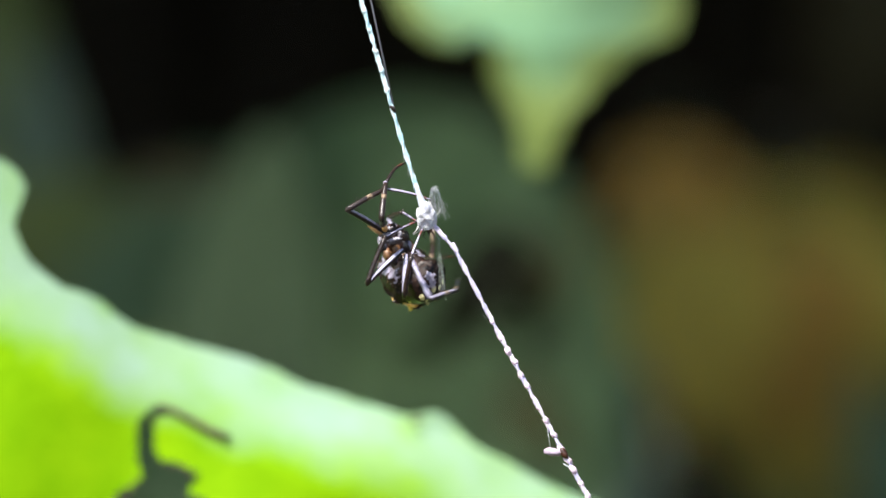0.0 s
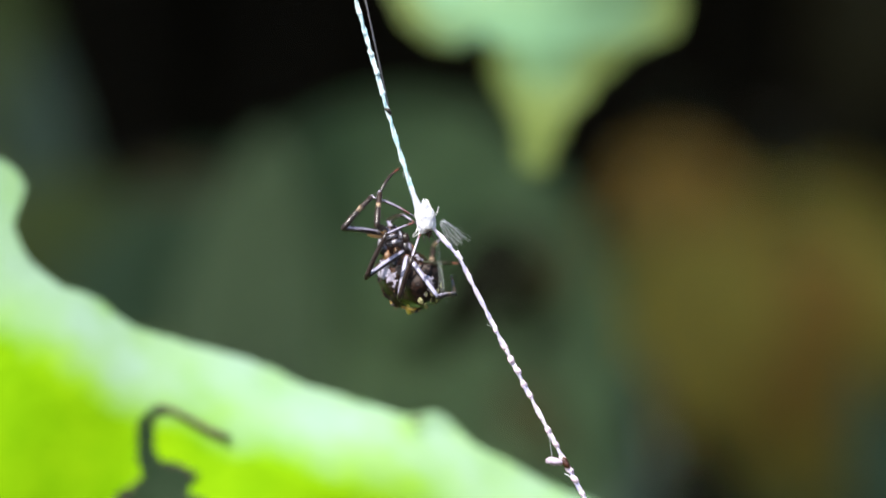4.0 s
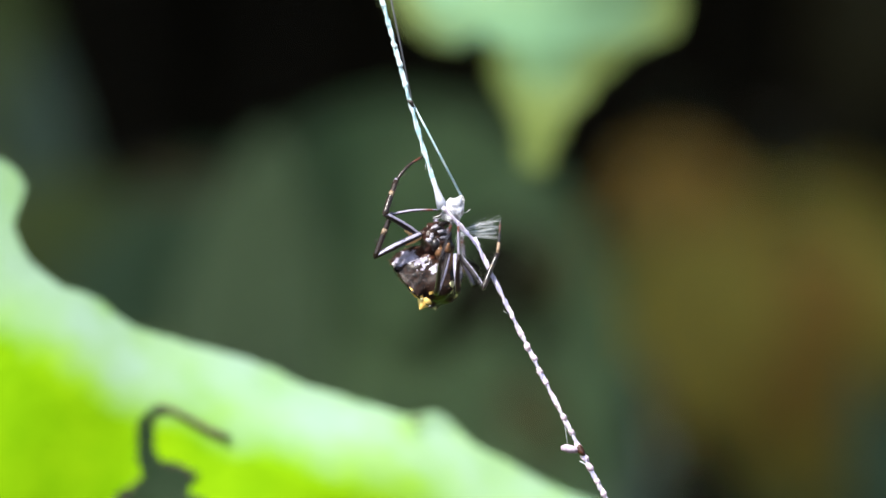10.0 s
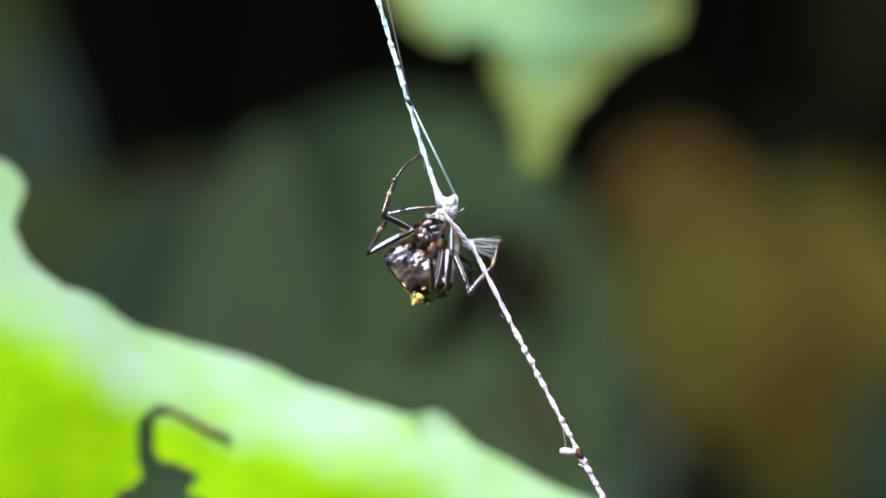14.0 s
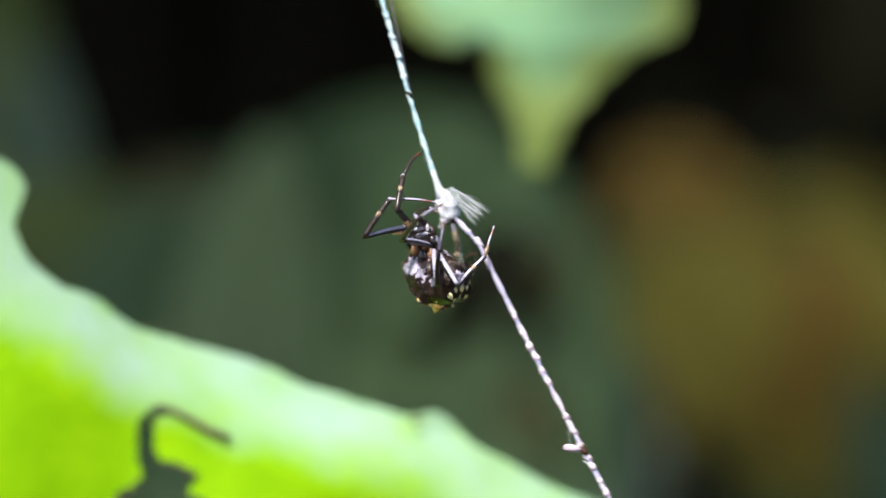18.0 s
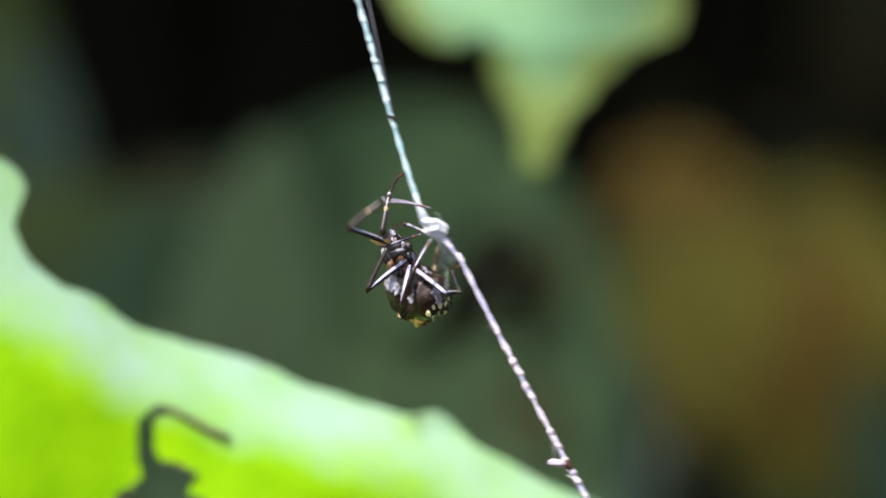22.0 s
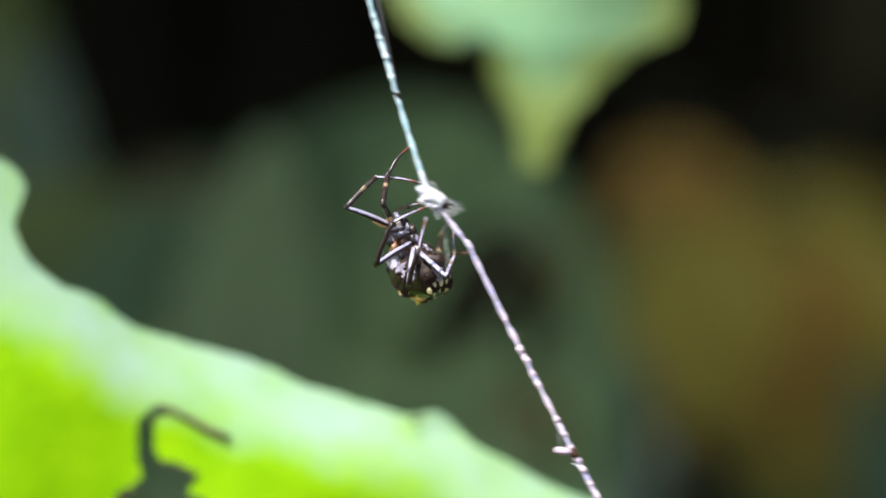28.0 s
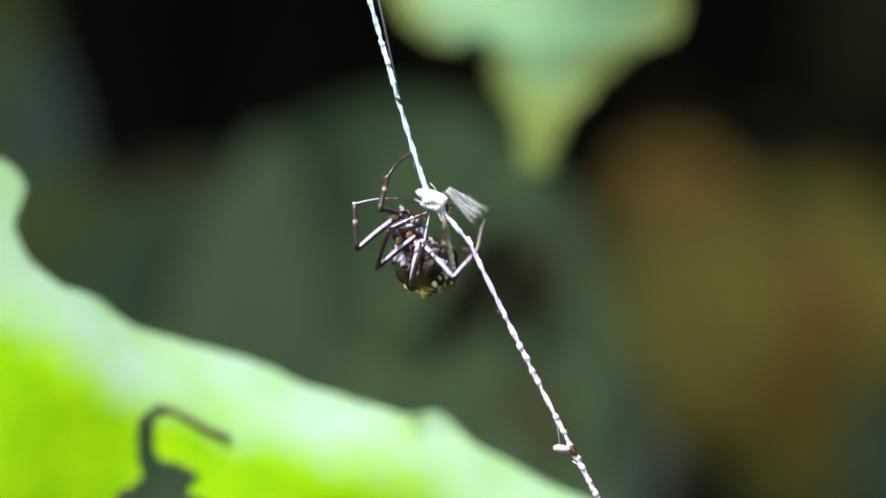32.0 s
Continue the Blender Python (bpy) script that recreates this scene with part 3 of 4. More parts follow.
def build_thread(label, up, down, r, first, step, span, seed, cord, drop, size=1.0, bow=0.0):
    """A thick beaded thread that runs along local Z; its origin is a mark on it."""
    thing = new("silk_thread")
    part("cord", beaded_cord(bmesh.new(), -down * U, up * U, r * U, seed, 2, bow), M[cord], thing)
    rng = random.Random(seed)
    z = first
    while z < span:
        b = part("bead", BEADS[drop][rng.randrange(4)], M[drop], thing)
        k = rng.uniform(0.66, 1.05) * size
        b.matrix_basis = Matrix.LocRotScale((bowed(z * U, bow) + rng.uniform(-1, 1) * U, rng.uniform(-1, 1) * U, z * U),
                                            Euler((rng.uniform(-0.5, 0.5), rng.uniform(-0.5, 0.5), rng.uniform(0, 6))), (k, k, k))
        z += step * rng.uniform(0.7, 1.3)
    bm = bmesh.new()
    rng = random.Random(seed + 1)
    for _ in range(12):
        z0 = rng.uniform(-down, up)
        a = rng.uniform(0, 6.3)
        p = Vector((math.cos(a) * 3, math.sin(a) * 3, z0))
        q = p + Vector((math.cos(a) * 4, math.sin(a) * 4, rng.uniform(-16, 16)))
        tube(bm, [p * U, (p + q) * 0.5 * U, q * U], 0.35 * U, 4)
    tagged(part("loose_fibre", bm, M["fine_silk"], thing), kind="stuff")
    return tagged(thing, label, "thread", "threads of the web")


upper_thread = build_thread("white beaded silk thread from above to the bundle", 620, 204, 4.2, 34, 31, 560, 11, "blue_silk", "blue_bead", 1.0, -6.0)
lower_thread = build_thread("white beaded silk thread running down from the bundle", 415, 560, 4.2, -520, 26, 268, 12, "violet_silk", "pink_bead", 1.05, 6.5)
# dark knot on the upper thread and the old line beside it
part("dark_knot", tube(bmesh.new(), [(-3 * U, -5 * U, 5 * U), (2 * U, -5 * U, 0), (4 * U, -4 * U, -9 * U)], [2 * U, 4 * U, 2 * U], 7), M["dark_chitin"],
     upper_thread, "dark brown knot in the silk")
part("old_line", tube(bmesh.new(), [(26 * U, 3 * U, 620 * U), (19 * U, 2 * U, 330 * U), (16 * U, 2 * U, 190 * U), (3 * U, 0, 0)], 1.7 * U, 6), M["old_silk"],
     upper_thread, "thin grey old silk line")
part("flare", tube(bmesh.new(), [(3 * U, 0, -140 * U), (3.8 * U, 0, -158 * U), (5 * U, 0, -176 * U), (6 * U, 0, -196 * U)], [3.4 * U, 4.4 * U, 7 * U, 11 * U], 14), M["bundle_silk"],
     upper_thread)
# a trapped fleck on the lower thread
part("seed_fleck", blob(bmesh.new(), (-15 * U, -3 * U, 5 * U), (17 * U, 7 * U, 7 * U), Euler((0, 0.62, 0)).to_matrix(), 0.3, 2.0, 16, 4.0), M["debris"],
     lower_thread, "pale pinkish husk caught on the thread")
part("dark_husk", blob(bmesh.new(), (0 * U, -4 * U, -6 * U), (6 * U, 5 * U, 11 * U), None, 0.4, 2.0, 12, 6.0), M["carapace"], lower_thread, "dark remnant of an insect")
part("stray_line", tube(bmesh.new(), [(-18 * U, 0, 9 * U), (-11 * U, 0, 28 * U), (-3 * U, 0, 50 * U)], 0.45 * U, 5), M["fine_silk"], lower_thread)
part("stray_line", tube(bmesh.new(), [(-10 * U, 0, -22 * U), (-4 * U, -2 * U, -32 * U), (3 * U, 0, -44 * U)], 1.3 * U, 5), M["fine_silk"], lower_thread)

new_line = new("silk_thread")
part("cord", tube(bmesh.new(), [(0, 0, 0), (0, 0, -60 * U), (0, 0, -188 * U)], [1.5 * U, 1.9 * U, 2.3 * U], 7), M["blue_silk"], new_line)
tagged(new_line, "single fine silk line beside the beaded thread", "thread", "threads of the web")


def build_bundle():
    """The prey wrapped in silk: a lumpy core with many windings. Long along local Z."""
    thing = new("silk_bundle")
    def pulled(n):
        """How far the silk reaches in the direction n: drawn out towards the threads."""
        k = 1.0 + 0.3 * noise.noise(n * 1.6 + Vector((2.0, 3.4, 3.1))) + 0.1 * noise.noise(n * 4.0) + 0.05 * noise.noise(n * 9.0)
        for way, reach, wide in (((0.05, -0.05, 1), 0.2, 0.2), ((0.75, -0.2, 0.55), 0.22, 0.1), ((-0.6, -0.4, -0.55), 0.2, 0.1)):
            e = n - Vector(way).normalized()
            k += reach * math.exp(-e.length_squared / wide)
        return Vector((n.x * 17, n.y * 16, n.z * 26)) * k
    bm = bmesh.new()
    bmesh.ops.create_uvsphere(bm, u_segments=36, v_segments=28, radius=1)
    for v in bm.verts:
        v.co = pulled(v.co.normalized()) * U
    part("core", bm, M["bundle_silk"], thing)
    rng = random.Random(21)
    for k in range(54):
        tilt = Euler((rng.uniform(-0.7, 0.7), 0.5 + rng.uniform(-0.6, 0.6), rng.uniform(0, 6.3))).to_matrix()
        pts = []
        for i in range(37):
            a = 2 * math.pi * i / 36
            n = tilt @ Vector((math.cos(a), math.sin(a), 0))
            pts.append(pulled(n) * 1.01 * U)
        part("winding", tube(bmesh.new(), pts, rng.uniform(0.2, 0.5) * U, 5), M["silk"], thing)
    for k, (p, q, r) in enumerate((((10, -2, 16), (5, 0, 37), 1.1), ((14, -3, 10), (8, 0, 35), 0.8), ((-4, -4, 20), (2, 0, 38), 1.0), ((16, 0, 2), (26, -3, 20), 0.7),
                                   ((-14, -6, -8), (-27, -14, -24), 0.9), ((-10, -6, -16), (-26, -14, -26), 0.7))):
        p, q = Vector(p), Vector(q)
        sag = p.lerp(q, 0.5) + Vector((1.5, 0, -1.5))
        part("strand", tube(bmesh.new(), [p * U, sag * U, q * U], [r * 1.8 * U, r * U, r * 0.7 * U], 6), M["silk"], thing)
    part("insect_body", blob(bmesh.new(), (2 * U, 0, -25 * U), (6 * U, 8 * U, 7 * U), None, 0.6, 2, 14, 3.0), M["carapace"], thing, "dark end of the insect showing")
    for k in range(3):
        x = -6 + 6 * k
        part("insect_leg", tube(bmesh.new(), [(x * U, -6 * U, -26 * U), ((x * 1.6 + 1) * U, -12 * U, -34 * U), ((x * 1.2 + 3) * U, -9 * U, -43 * U)], [1.4 * U, 1.0 * U, 0.4 * U], 6),
             M["dark_chitin"], thing)
    return tagged(thing, "small insect wrapped in white silk", "prey bundle")


bundle = build_bundle()


def build_swath(length, width, count, seed, material, label):
    """A fan of silk strands from its apex along local Z, spreading in local X."""
    thing = new("silk_swath")
    rng = random.Random(seed)
    for k in range(count):
        a = (k / (count - 1) - 0.5) + rng.uniform(-1, 1) / count * 1.6
        e = a + rng.gauss(0, 0.12)
        reach = length * (rng.uniform(0.55, 0.8) if k % 3 == 1 else rng.uniform(0.88, 1.1))
        pts = [Vector((a * width * 0.25 + (e - 0.25 * a) * width * f + 1.6 * math.sin(f * 4 + k * 1.9), 3 * math.sin(f * 3 + k), f * reach)) * U for f in (0, 0.2, 0.4, 0.6, 0.8, 1)]
        part("strand", tube(bmesh.new(), pts, rng.choice((0.14, 0.17, 0.22, 0.36)) * U, 5), material, thing)
    n = 10
    verts, faces = [], []
    for i in range(n + 1):
        s = i / n
        for j in range(n + 1):
            a = j / n - 0.5
            verts.append((a * width * (0.25 + 0.75 * s) * U, 2 * math.sin(j * 1.7) * U, s * length * (0.9 + 0.13 * math.sin(j * 2.3)) * U))
    for i in range(n):
        for j in range(n):
            q = i * (n + 1) + j
            faces.append((q, q + 1, q + n + 2, q + n + 1))
    part("film", sheet("film", verts, faces), M["film_silk" if count > 9 else "band_silk"], thing, "gauzy film of silk")
    return tagged(thing, label, "silk")


swath = build_swath(76, 36, 26, 31, M["fine_silk"], "gauzy fan of fresh silk strands drawn by a leg")
band = build_swath(118, 10, 4, 32, M["band_silk"], "translucent band of silk from spinnerets to bundle")


# ---- the spider ----
def aim(place, along, side):
    """A pose at place with +Z along, +X as near to side as can be."""
    z = Vector(along).normalized()
    x = Vector(side)
    x = (x - z * x.dot(z)).normalized()
    m = Matrix((x, z.cross(x), z)).transposed().to_4x4()
    m.translation = place
    return m


SPINE = finish(tube(bmesh.new(), [(0, 0, 0), (0, 0, 5 * U), (0, 0, 10 * U)], [0.6 * U, 0.45 * U, 0.15 * U], 4), "spine")


def build_spider():
    thing = new("spider")
    tagged(thing, "dark glossy orb-weaver spider with yellow-spiked abdomen, wrapping prey", "spider")
    limbs = {}
    # carapace: local +Z to the head, +Y its back side
    cara = part("carapace", blob(bmesh.new(), (0, 0, 0), (27 * U, 24 * U, 29 * U), None, 0.24, 3.2, 32, 1.0), M["thorax"], thing, "glossy dark brown head and thorax")
    part("head", blob(bmesh.new(), (-1 * U, -5 * U, 17 * U), (19 * U, 17 * U, 15 * U), None, 0.22, 3.0, 24, 5.0), M["thorax"], cara)
    for x, y, z, a, b, c in ((-25, -5, 3, 3.5, 8, 3.6), (-18, -16, 1, 6, 6, 4), (-23, -12, 10, 4, 3, 5), (2, -23, 5, 13, 3, 3), (-8, -15, 25, 15, 5, 4.6), (-4, -21, 16, 12, 4, 3.2), (14, -20, 14, 4, 4, 7)):
        part("hair_patch", blob(bmesh.new(), (x * U, y * U, z * U), (a * U, b * U, c * U), None, 0.7, 3.0, 14, x), M["white_hair"], cara, "patch of white hair")
    for x, z in ((-6, 29), (3, 30), (-12, 26), (9, 27)):
        part("eye", blob(bmesh.new(), (x * U, -14 * U, z * U), (2.6 * U, 2.6 * U, 2.6 * U), seg=10), M["eye"], cara)
    for side in (-1, 1):
        part("palp", tube(bmesh.new(), [(side * 6 * U, -14 * U, 24 * U), (side * 9 * U, -22 * U, 30 * U), (side * 7 * U, -26 * U, 34 * U)],
                          [3 * U, 3.4 * U, 2 * U], 8), M["femur"], cara)
    part("sternum", blob(bmesh.new(), (20 * U, -8 * U, -22 * U), (15 * U, 13 * U, 22 * U), None, 0.35, 2.0, 16, 8.0), M["belly"], cara, "orange-brown underside")
    for k, (x, y, z, a, mt) in enumerate(((-20, -16, -6, 9, "femur"), (-15, -20, -20, 9, "belly"), (-6, -22, -32, 8, "femur"), (10, -22, -34, 9, "belly"), (20, -18, -12, 9, "femur"),
                                          (22, -14, 6, 8, "dark_chitin"), (2, -25, -14, 7, "belly"))):
        part("coxa", blob(bmesh.new(), (x * U, y * U, z * U), (a * U, 8 * U, (a + 3) * U), None, 0.4, 2.5, 12, k * 1.7), M[mt], cara)
    # abdomen: local +Z to its rear, +Y its flat upper side, domed towards -Y
    def skin(n):
        """The abdomen's surface in the direction n: domed below, flat above, with a scalloped rim."""
        wide = 47 + 5 * n.z
        deep = 68 if n.y < 0 else 13
        k = 1 + 0.09 * noise.noise(n * 2.2) + 0.04 * noise.noise(n * 7.0) + 0.018 * noise.noise(n * 15.0)
        rim = math.exp(-((n.y - 0.2) / 0.14) ** 2)
        k *= 1 + 0.03 * rim * (1 + 0.9 * math.sin(math.atan2(n.x, n.z) * 12))
        if n.y < 0 < n.z:
            k *= 1 + 0.3 * smoothstep(0.1, 0.8, -2 * n.y * n.z)
        return Vector((n.x * wide * k, n.y * deep * k, n.z * 57 * k)) * U * 1.03
    bm = bmesh.new()
    bmesh.ops.create_uvsphere(bm, u_segments=72, v_segments=54, radius=1)
    for v in bm.verts:
        v.co = skin(v.co.normalized())
    abd = part("abdomen", bm, M["abdomen_skin"], thing, "glossy blackish-brown abdomen with bristly rim")

    def patch(name, toward, reach, ragged, material, label, seed, stretch=(1, 1, 1), fine=44):
        """A thin skin patch that follows the abdomen, with a ragged border."""
        d = Vector(toward).normalized()
        u = d.orthogonal().normalized()
        w = d.cross(u)
        span = reach * 1.75 + ragged
        verts, inside = [], []
        for a in range(fine + 1):
            for b in range(fine + 1):
                n = (d + u * span * (2 * a / fine - 1) + w * span * (2 * b / fine - 1)).normalized()
                e = n - d
                far = math.sqrt((e.x * stretch[0]) ** 2 + (e.y * stretch[1]) ** 2 + (e.z * stretch[2]) ** 2)
                edge = ragged * (noise.noise(n * 7 + Vector((seed, 0, 0))) + 0.6 * noise.noise(n * 19 + Vector((0, seed, 0))))
                inside.append(far + edge < reach)
                verts.append(skin(n) * (1.012 + 0.012 * noise.noise(n * 25)))
        faces = []
        for a in range(fine):
            for b in range(fine):
                q = a * (fine + 1) + b
                quad = (q, q + fine + 1, q + fine + 2, q + 1)
                if all(inside[k] for k in quad):
                    faces.append(quad)
        used = {k: m for m, k in enumerate(sorted({k for f in faces for k in f}))}
        part(name, sheet(name, [verts[k] for k in used], [tuple(used[k] for k in f) for f in faces]), material, abd, label)
    # pale hair, with the abdomen's gloss highlights put into the same patches
    patch("pale_patch", (0.62, -0.4, -0.67), 0.34, 0.22, M["silver"], "silvery patch of hair and painted gloss", 1.3, (1.0, 0.85, 1.1))
    patch("pale_patch", (0.74, -0.6, -0.24), 0.24, 0.24, M["silver"], "silvery patch of hair and painted gloss", 2.6)
    patch("pale_patch", (0.68, -0.7, 0.14), 0.13, 0.16, M["silver"], "silvery patch of hair and painted gloss", 6.1)
    # a glint of the shining rear, put in as a patch
    patch("pale_patch", (0.1, -0.8, 0.6), 0.2, 0.18, M["silver"], "silvery patch of hair and painted gloss", 9.2)
    patch("pale_patch", (-0.35, -0.84, -0.1), 0.18, 0.16, M["silver"], "silvery patch of hair and painted gloss", 4.7)
    patch("brown_patch", (0.25, -0.9, -0.35), 0.5, 0.35, M["carapace"], "reddish brown skin", 7.7)
    root, tip = Vector((26, 2, 38)) * U, Vector((37, 19, 45)) * U
    part("spike", tube(bmesh.new(), [root.lerp(tip, q) for q in (0.0, 0.3, 0.6, 0.85, 1.0)], [14 * U, 11.5 * U, 7 * U, 3 * U, 0.7 * U], 14), M["yellow"], abd,
         "pointed yellow spike")
    for x, z, s, h, mt in ((-22, 46, 5, 9, "cream"), (-42, 30, 4, 6, "cream")):
        d = Vector((x, 30, z)).normalized()
        p = Vector((x, 9, z * 0.86)) * U * 1.03
        part("spike", tube(bmesh.new(), [p - d * 8 * U, p, p + d * h * 0.5 * U, p + d * h * U], [s * 1.3 * U, s * 1.1 * U, s * 0.7 * U, s * 0.15 * U], 10), M[mt], abd,
             "blunt cream spike")
    for x, y, z, mt, r in ((0.93, 0.09, 0.18, "yellow", 0.105), (0.82, 0.04, 0.57, "yellow", 0.115), (0.76, 0.5, 0.3, "yellow", 0.2), (0.46, 0.34, 0.83, "yellow", 0.19), (0.95, -0.3, 0.75, "yellow", 0.05), (0.5, -0.6, 0.65, "cream", 0.09),
                           (0.32, -0.68, 0.67, "cream", 0.1), (0.15, -0.66, 0.74, "cream", 0.1), (0.24, -0.5, 0.83, "cream", 0.085), (0.42, -0.46, 0.8, "cream", 0.1),
                           (-0.03, -0.6, 0.78, "cream", 0.09), (0.05, -0.42, 0.9, "cream", 0.1), (-0.2, -0.62, 0.75, "cream", 0.09)):
        patch("spot", (x, y, z), r * (1.0 if mt == "yellow" else 0.78), 0.04, M[mt], "yellow spot", x * 9, (1.35, 1, 0.9), 22)
    for k in range(9):
        a = radians(-100 + 22 * k)
        n = Vector((math.sin(a), 0.18, math.cos(a))).normalized()
        part("knob", blob(bmesh.new(), skin(n), (3.2 * U, 2.6 * U, 3.2 * U), None, 0.3, 2, 8, k), M["cream" if k % 2 else "dark_chitin"], abd)
    part("spinneret", tube(bmesh.new(), [(-12 * U, -44 * U, 30 * U), (-14 * U, -54 * U, 36 * U), (-15 * U, -60 * U, 40 * U)], [12 * U, 10 * U, 4 * U], 12), M["spinneret"], abd, "pale pinkish spinneret")
    rng = random.Random(41)
    bm = bmesh.new()
    for _ in range(150):
        a = rng.uniform(0, 6.3)
        b = rng.uniform(-0.9, 0.5)
        n = Vector((math.sin(a) * math.sqrt(1 - b * b), b, math.cos(a) * math.sqrt(1 - b * b)))
        p = skin(n) / U
        tube(bm, [p * U, (p + n * rng.uniform(3, 7)) * U], [0.5 * U, 0.2 * U], 3)
    tagged(part("bristle", bm, M["belly"], abd), kind="stuff")
    limbs["carapace"], limbs["abdomen"] = cara, abd

    def segment(name, length, r0, r1, material, knob=1.0, bristles=8, seed=0, curve=0.02):
        """A leg segment from its origin along local Z."""
        bm = bmesh.new()
        n = 9
        rad = []
        for i in range(n):
            s = i / (n - 1)
            rad.append((r0 + (r1 - r0) * s) * (1 + 0.12 * math.sin(math.pi * s)) * (knob if i in (0, n - 1) else 1) * U)
        bow = curve * length
        tube(bm, [(bow * math.sin(math.pi * i / (n - 1)) * U, 0, length * i / (n - 1) * U) for i in range(n)], rad, 12)
        limb = part(name, bm, material, thing)
        r = random.Random(seed)
        for _ in range(bristles):
            s, a = r.uniform(0.15, 0.95), r.uniform(0, 6.3)
            p = Vector((math.cos(a) * r0 * 0.8 + bow * math.sin(math.pi * s), math.sin(a) * r0 * 0.8, s * length)) * U
            spine = part("spine", SPINE, M["dark_chitin"], limb)
            spine.matrix_basis = aim(p, (math.cos(a) * 8, math.sin(a) * 8, 6), (0.3, 0.5, 1))
        return limb

    for k, (leg, (f, t, m, thick)) in enumerate(LEGS.items()):
        fem = segment("femur", f, 5.3 * thick, 4.5 * thick, M["femur"], 0.9, 9, k)
        if leg in ("first", "second"):
            part("femur_base", tube(bmesh.new(), [(-3.0 * U, 0, f * 0.02 * U), (-4.4 * U, 0, f * 0.17 * U), (-2.6 * U, 0, f * 0.36 * U)],
                                    [4.4 * thick * U, 5.2 * thick * U, 4.2 * thick * U], 10), M["orange"], fem, "orange base of the leg")
        tib = segment("tibia", t, 4.7 * thick, 3.8 * thick, M["metatarsus" if leg == "wrapping" else "tibia"], 1.12, 18, k + 20)
        part("joint", blob(bmesh.new(), (0, -0.6 * U, t * U), (4.1 * thick * U, 4.0 * thick * U, 5 * U), None, 0.25, 2, 10, k + 3.0), M["silver" if leg in ("first", "second") else "tibia"], tib)
        part("patella", blob(bmesh.new(), (0, 0, 8 * U), (5.4 * thick * U, 5.2 * thick * U, 12 * U), None, 0.1, 2, 12, k), M["dark_chitin"], tib)
        if leg in ("first", "second", "wrapping", "far_hind"):
            part("ring", tube(bmesh.new(), [(0.02 * t * U, 0, t * 0.52 * U), (0.02 * t * U, 0, t * 0.66 * U)], 4.75 * thick * U, 10), M["band"], tib, "pale ring")
        curve = {"first": 0.1, "second": 0.05}.get(leg, 0.02)
        met = segment("metatarsus", m, 2.7 * thick, 1.6 * thick, M["tibia" if leg in ("first", "far_third") else "metatarsus"], 1.0, 6, k + 40, curve)
        if leg in ("wrapping", "far_hind"):
            part("ring", tube(bmesh.new(), [(0, 0, m * 0.02 * U), (0.02 * m * U, 0, m * 0.2 * U), (0.02 * m * U, 0, m * 0.36 * U)],
                              [2.8 * U, 3.4 * U, 2.6 * U], 10), M["band"], met, "pale orange ring")
        part("tarsus", tube(bmesh.new(), [(curve * m * math.sin(math.pi * q) * U, 0, m * q * U) for q in (0.64, 0.76, 0.88, 1.0)],
                            [2.2 * thick * U, 2.1 * thick * U, 1.9 * thick * U, 1.0 * thick * U], 9), M["red"], met, "reddish brown foot")
        limbs[leg] = (fem, tib, met)
    return thing, limbs


# lengths of thigh, shin and foot, and stoutness
LEGS = {"first": (88, 72, 72, 1.08), "second": (92, 80, 84, 1.02), "third": (90, 88, 72, 0.92), "fourth": (78, 76, 60, 0.92),
        "wrapping": (88, 70, 60, 0.92), "far_hind": (80, 76, 74, 0.9), "far_third": (62, 60, 66, 0.9), "far_front": (60, 58, 56, 0.85)}
spider, limbs = build_spider()

link_thread = new("silk_thread")
part("cord", beaded_cord(bmesh.new(), 0, 98 * U, 4.2 * U, 5.0), M["violet_silk"], link_thread)
tagged(link_thread, "short taut silk thread holding the bundle", "thread", "threads of the web")


# ---- what moves ----
# how far the abdomen hangs off its usual place under the leg root
SAG = {5.5: (-14, 8), 27.5: (8, 8), 6: (-14, -8), 7: (-12, 4), 8: (-9, -6), 17: (0, 4), 18: (7, 10), 20: (0, 9), 22: (5, 9)}
POSES = []
DEEP = 55


def stand(t, body, turn, hub, fan, first, second, third, fourth, wrapping, hind, upper, lower):
    """How web and spider stand at t: the leg root and its turn to the side, the bundle (place, lean, slant), the fan's ends,
    the knees, ankles and feet of the legs, the mark and top of the upper thread, the husk and two crossings of the lower one."""
    POSES.append((t, dict(body=body, turn=(turn,), hub=hub, fan=fan, first=first, second=second, third=third, fourth=fourth,
                          wrapping=wrapping, hind=hind, upper=upper, lower=lower, sag=SAG.get(t, (0, 0)))))


def between(a, b, k):
    return {n: tuple(x + (y - x) * k for x, y in zip(a[n], b[n])) for n in a}


# how far the whole web hangs off its even course halfway between two poses, in the wind and under the spider's pull
SWAY = {0.5: (18, 2), 1.5: (4, 12), 2.5: (9, -4), 6.5: (-7, -3), 7.5: (-6, 9), 18.5: (-4, -8), 19.5: (18, -24), 20.5: (-4, 12), 21.5: (12, 4),
        22.5: (9, -9), 23.5: (5, -3), 24.5: (-4, -2), 28.5: (5, -8), 29.5: (4, 6), 30.5: (2, 3), 31.5: (-5, -3)}


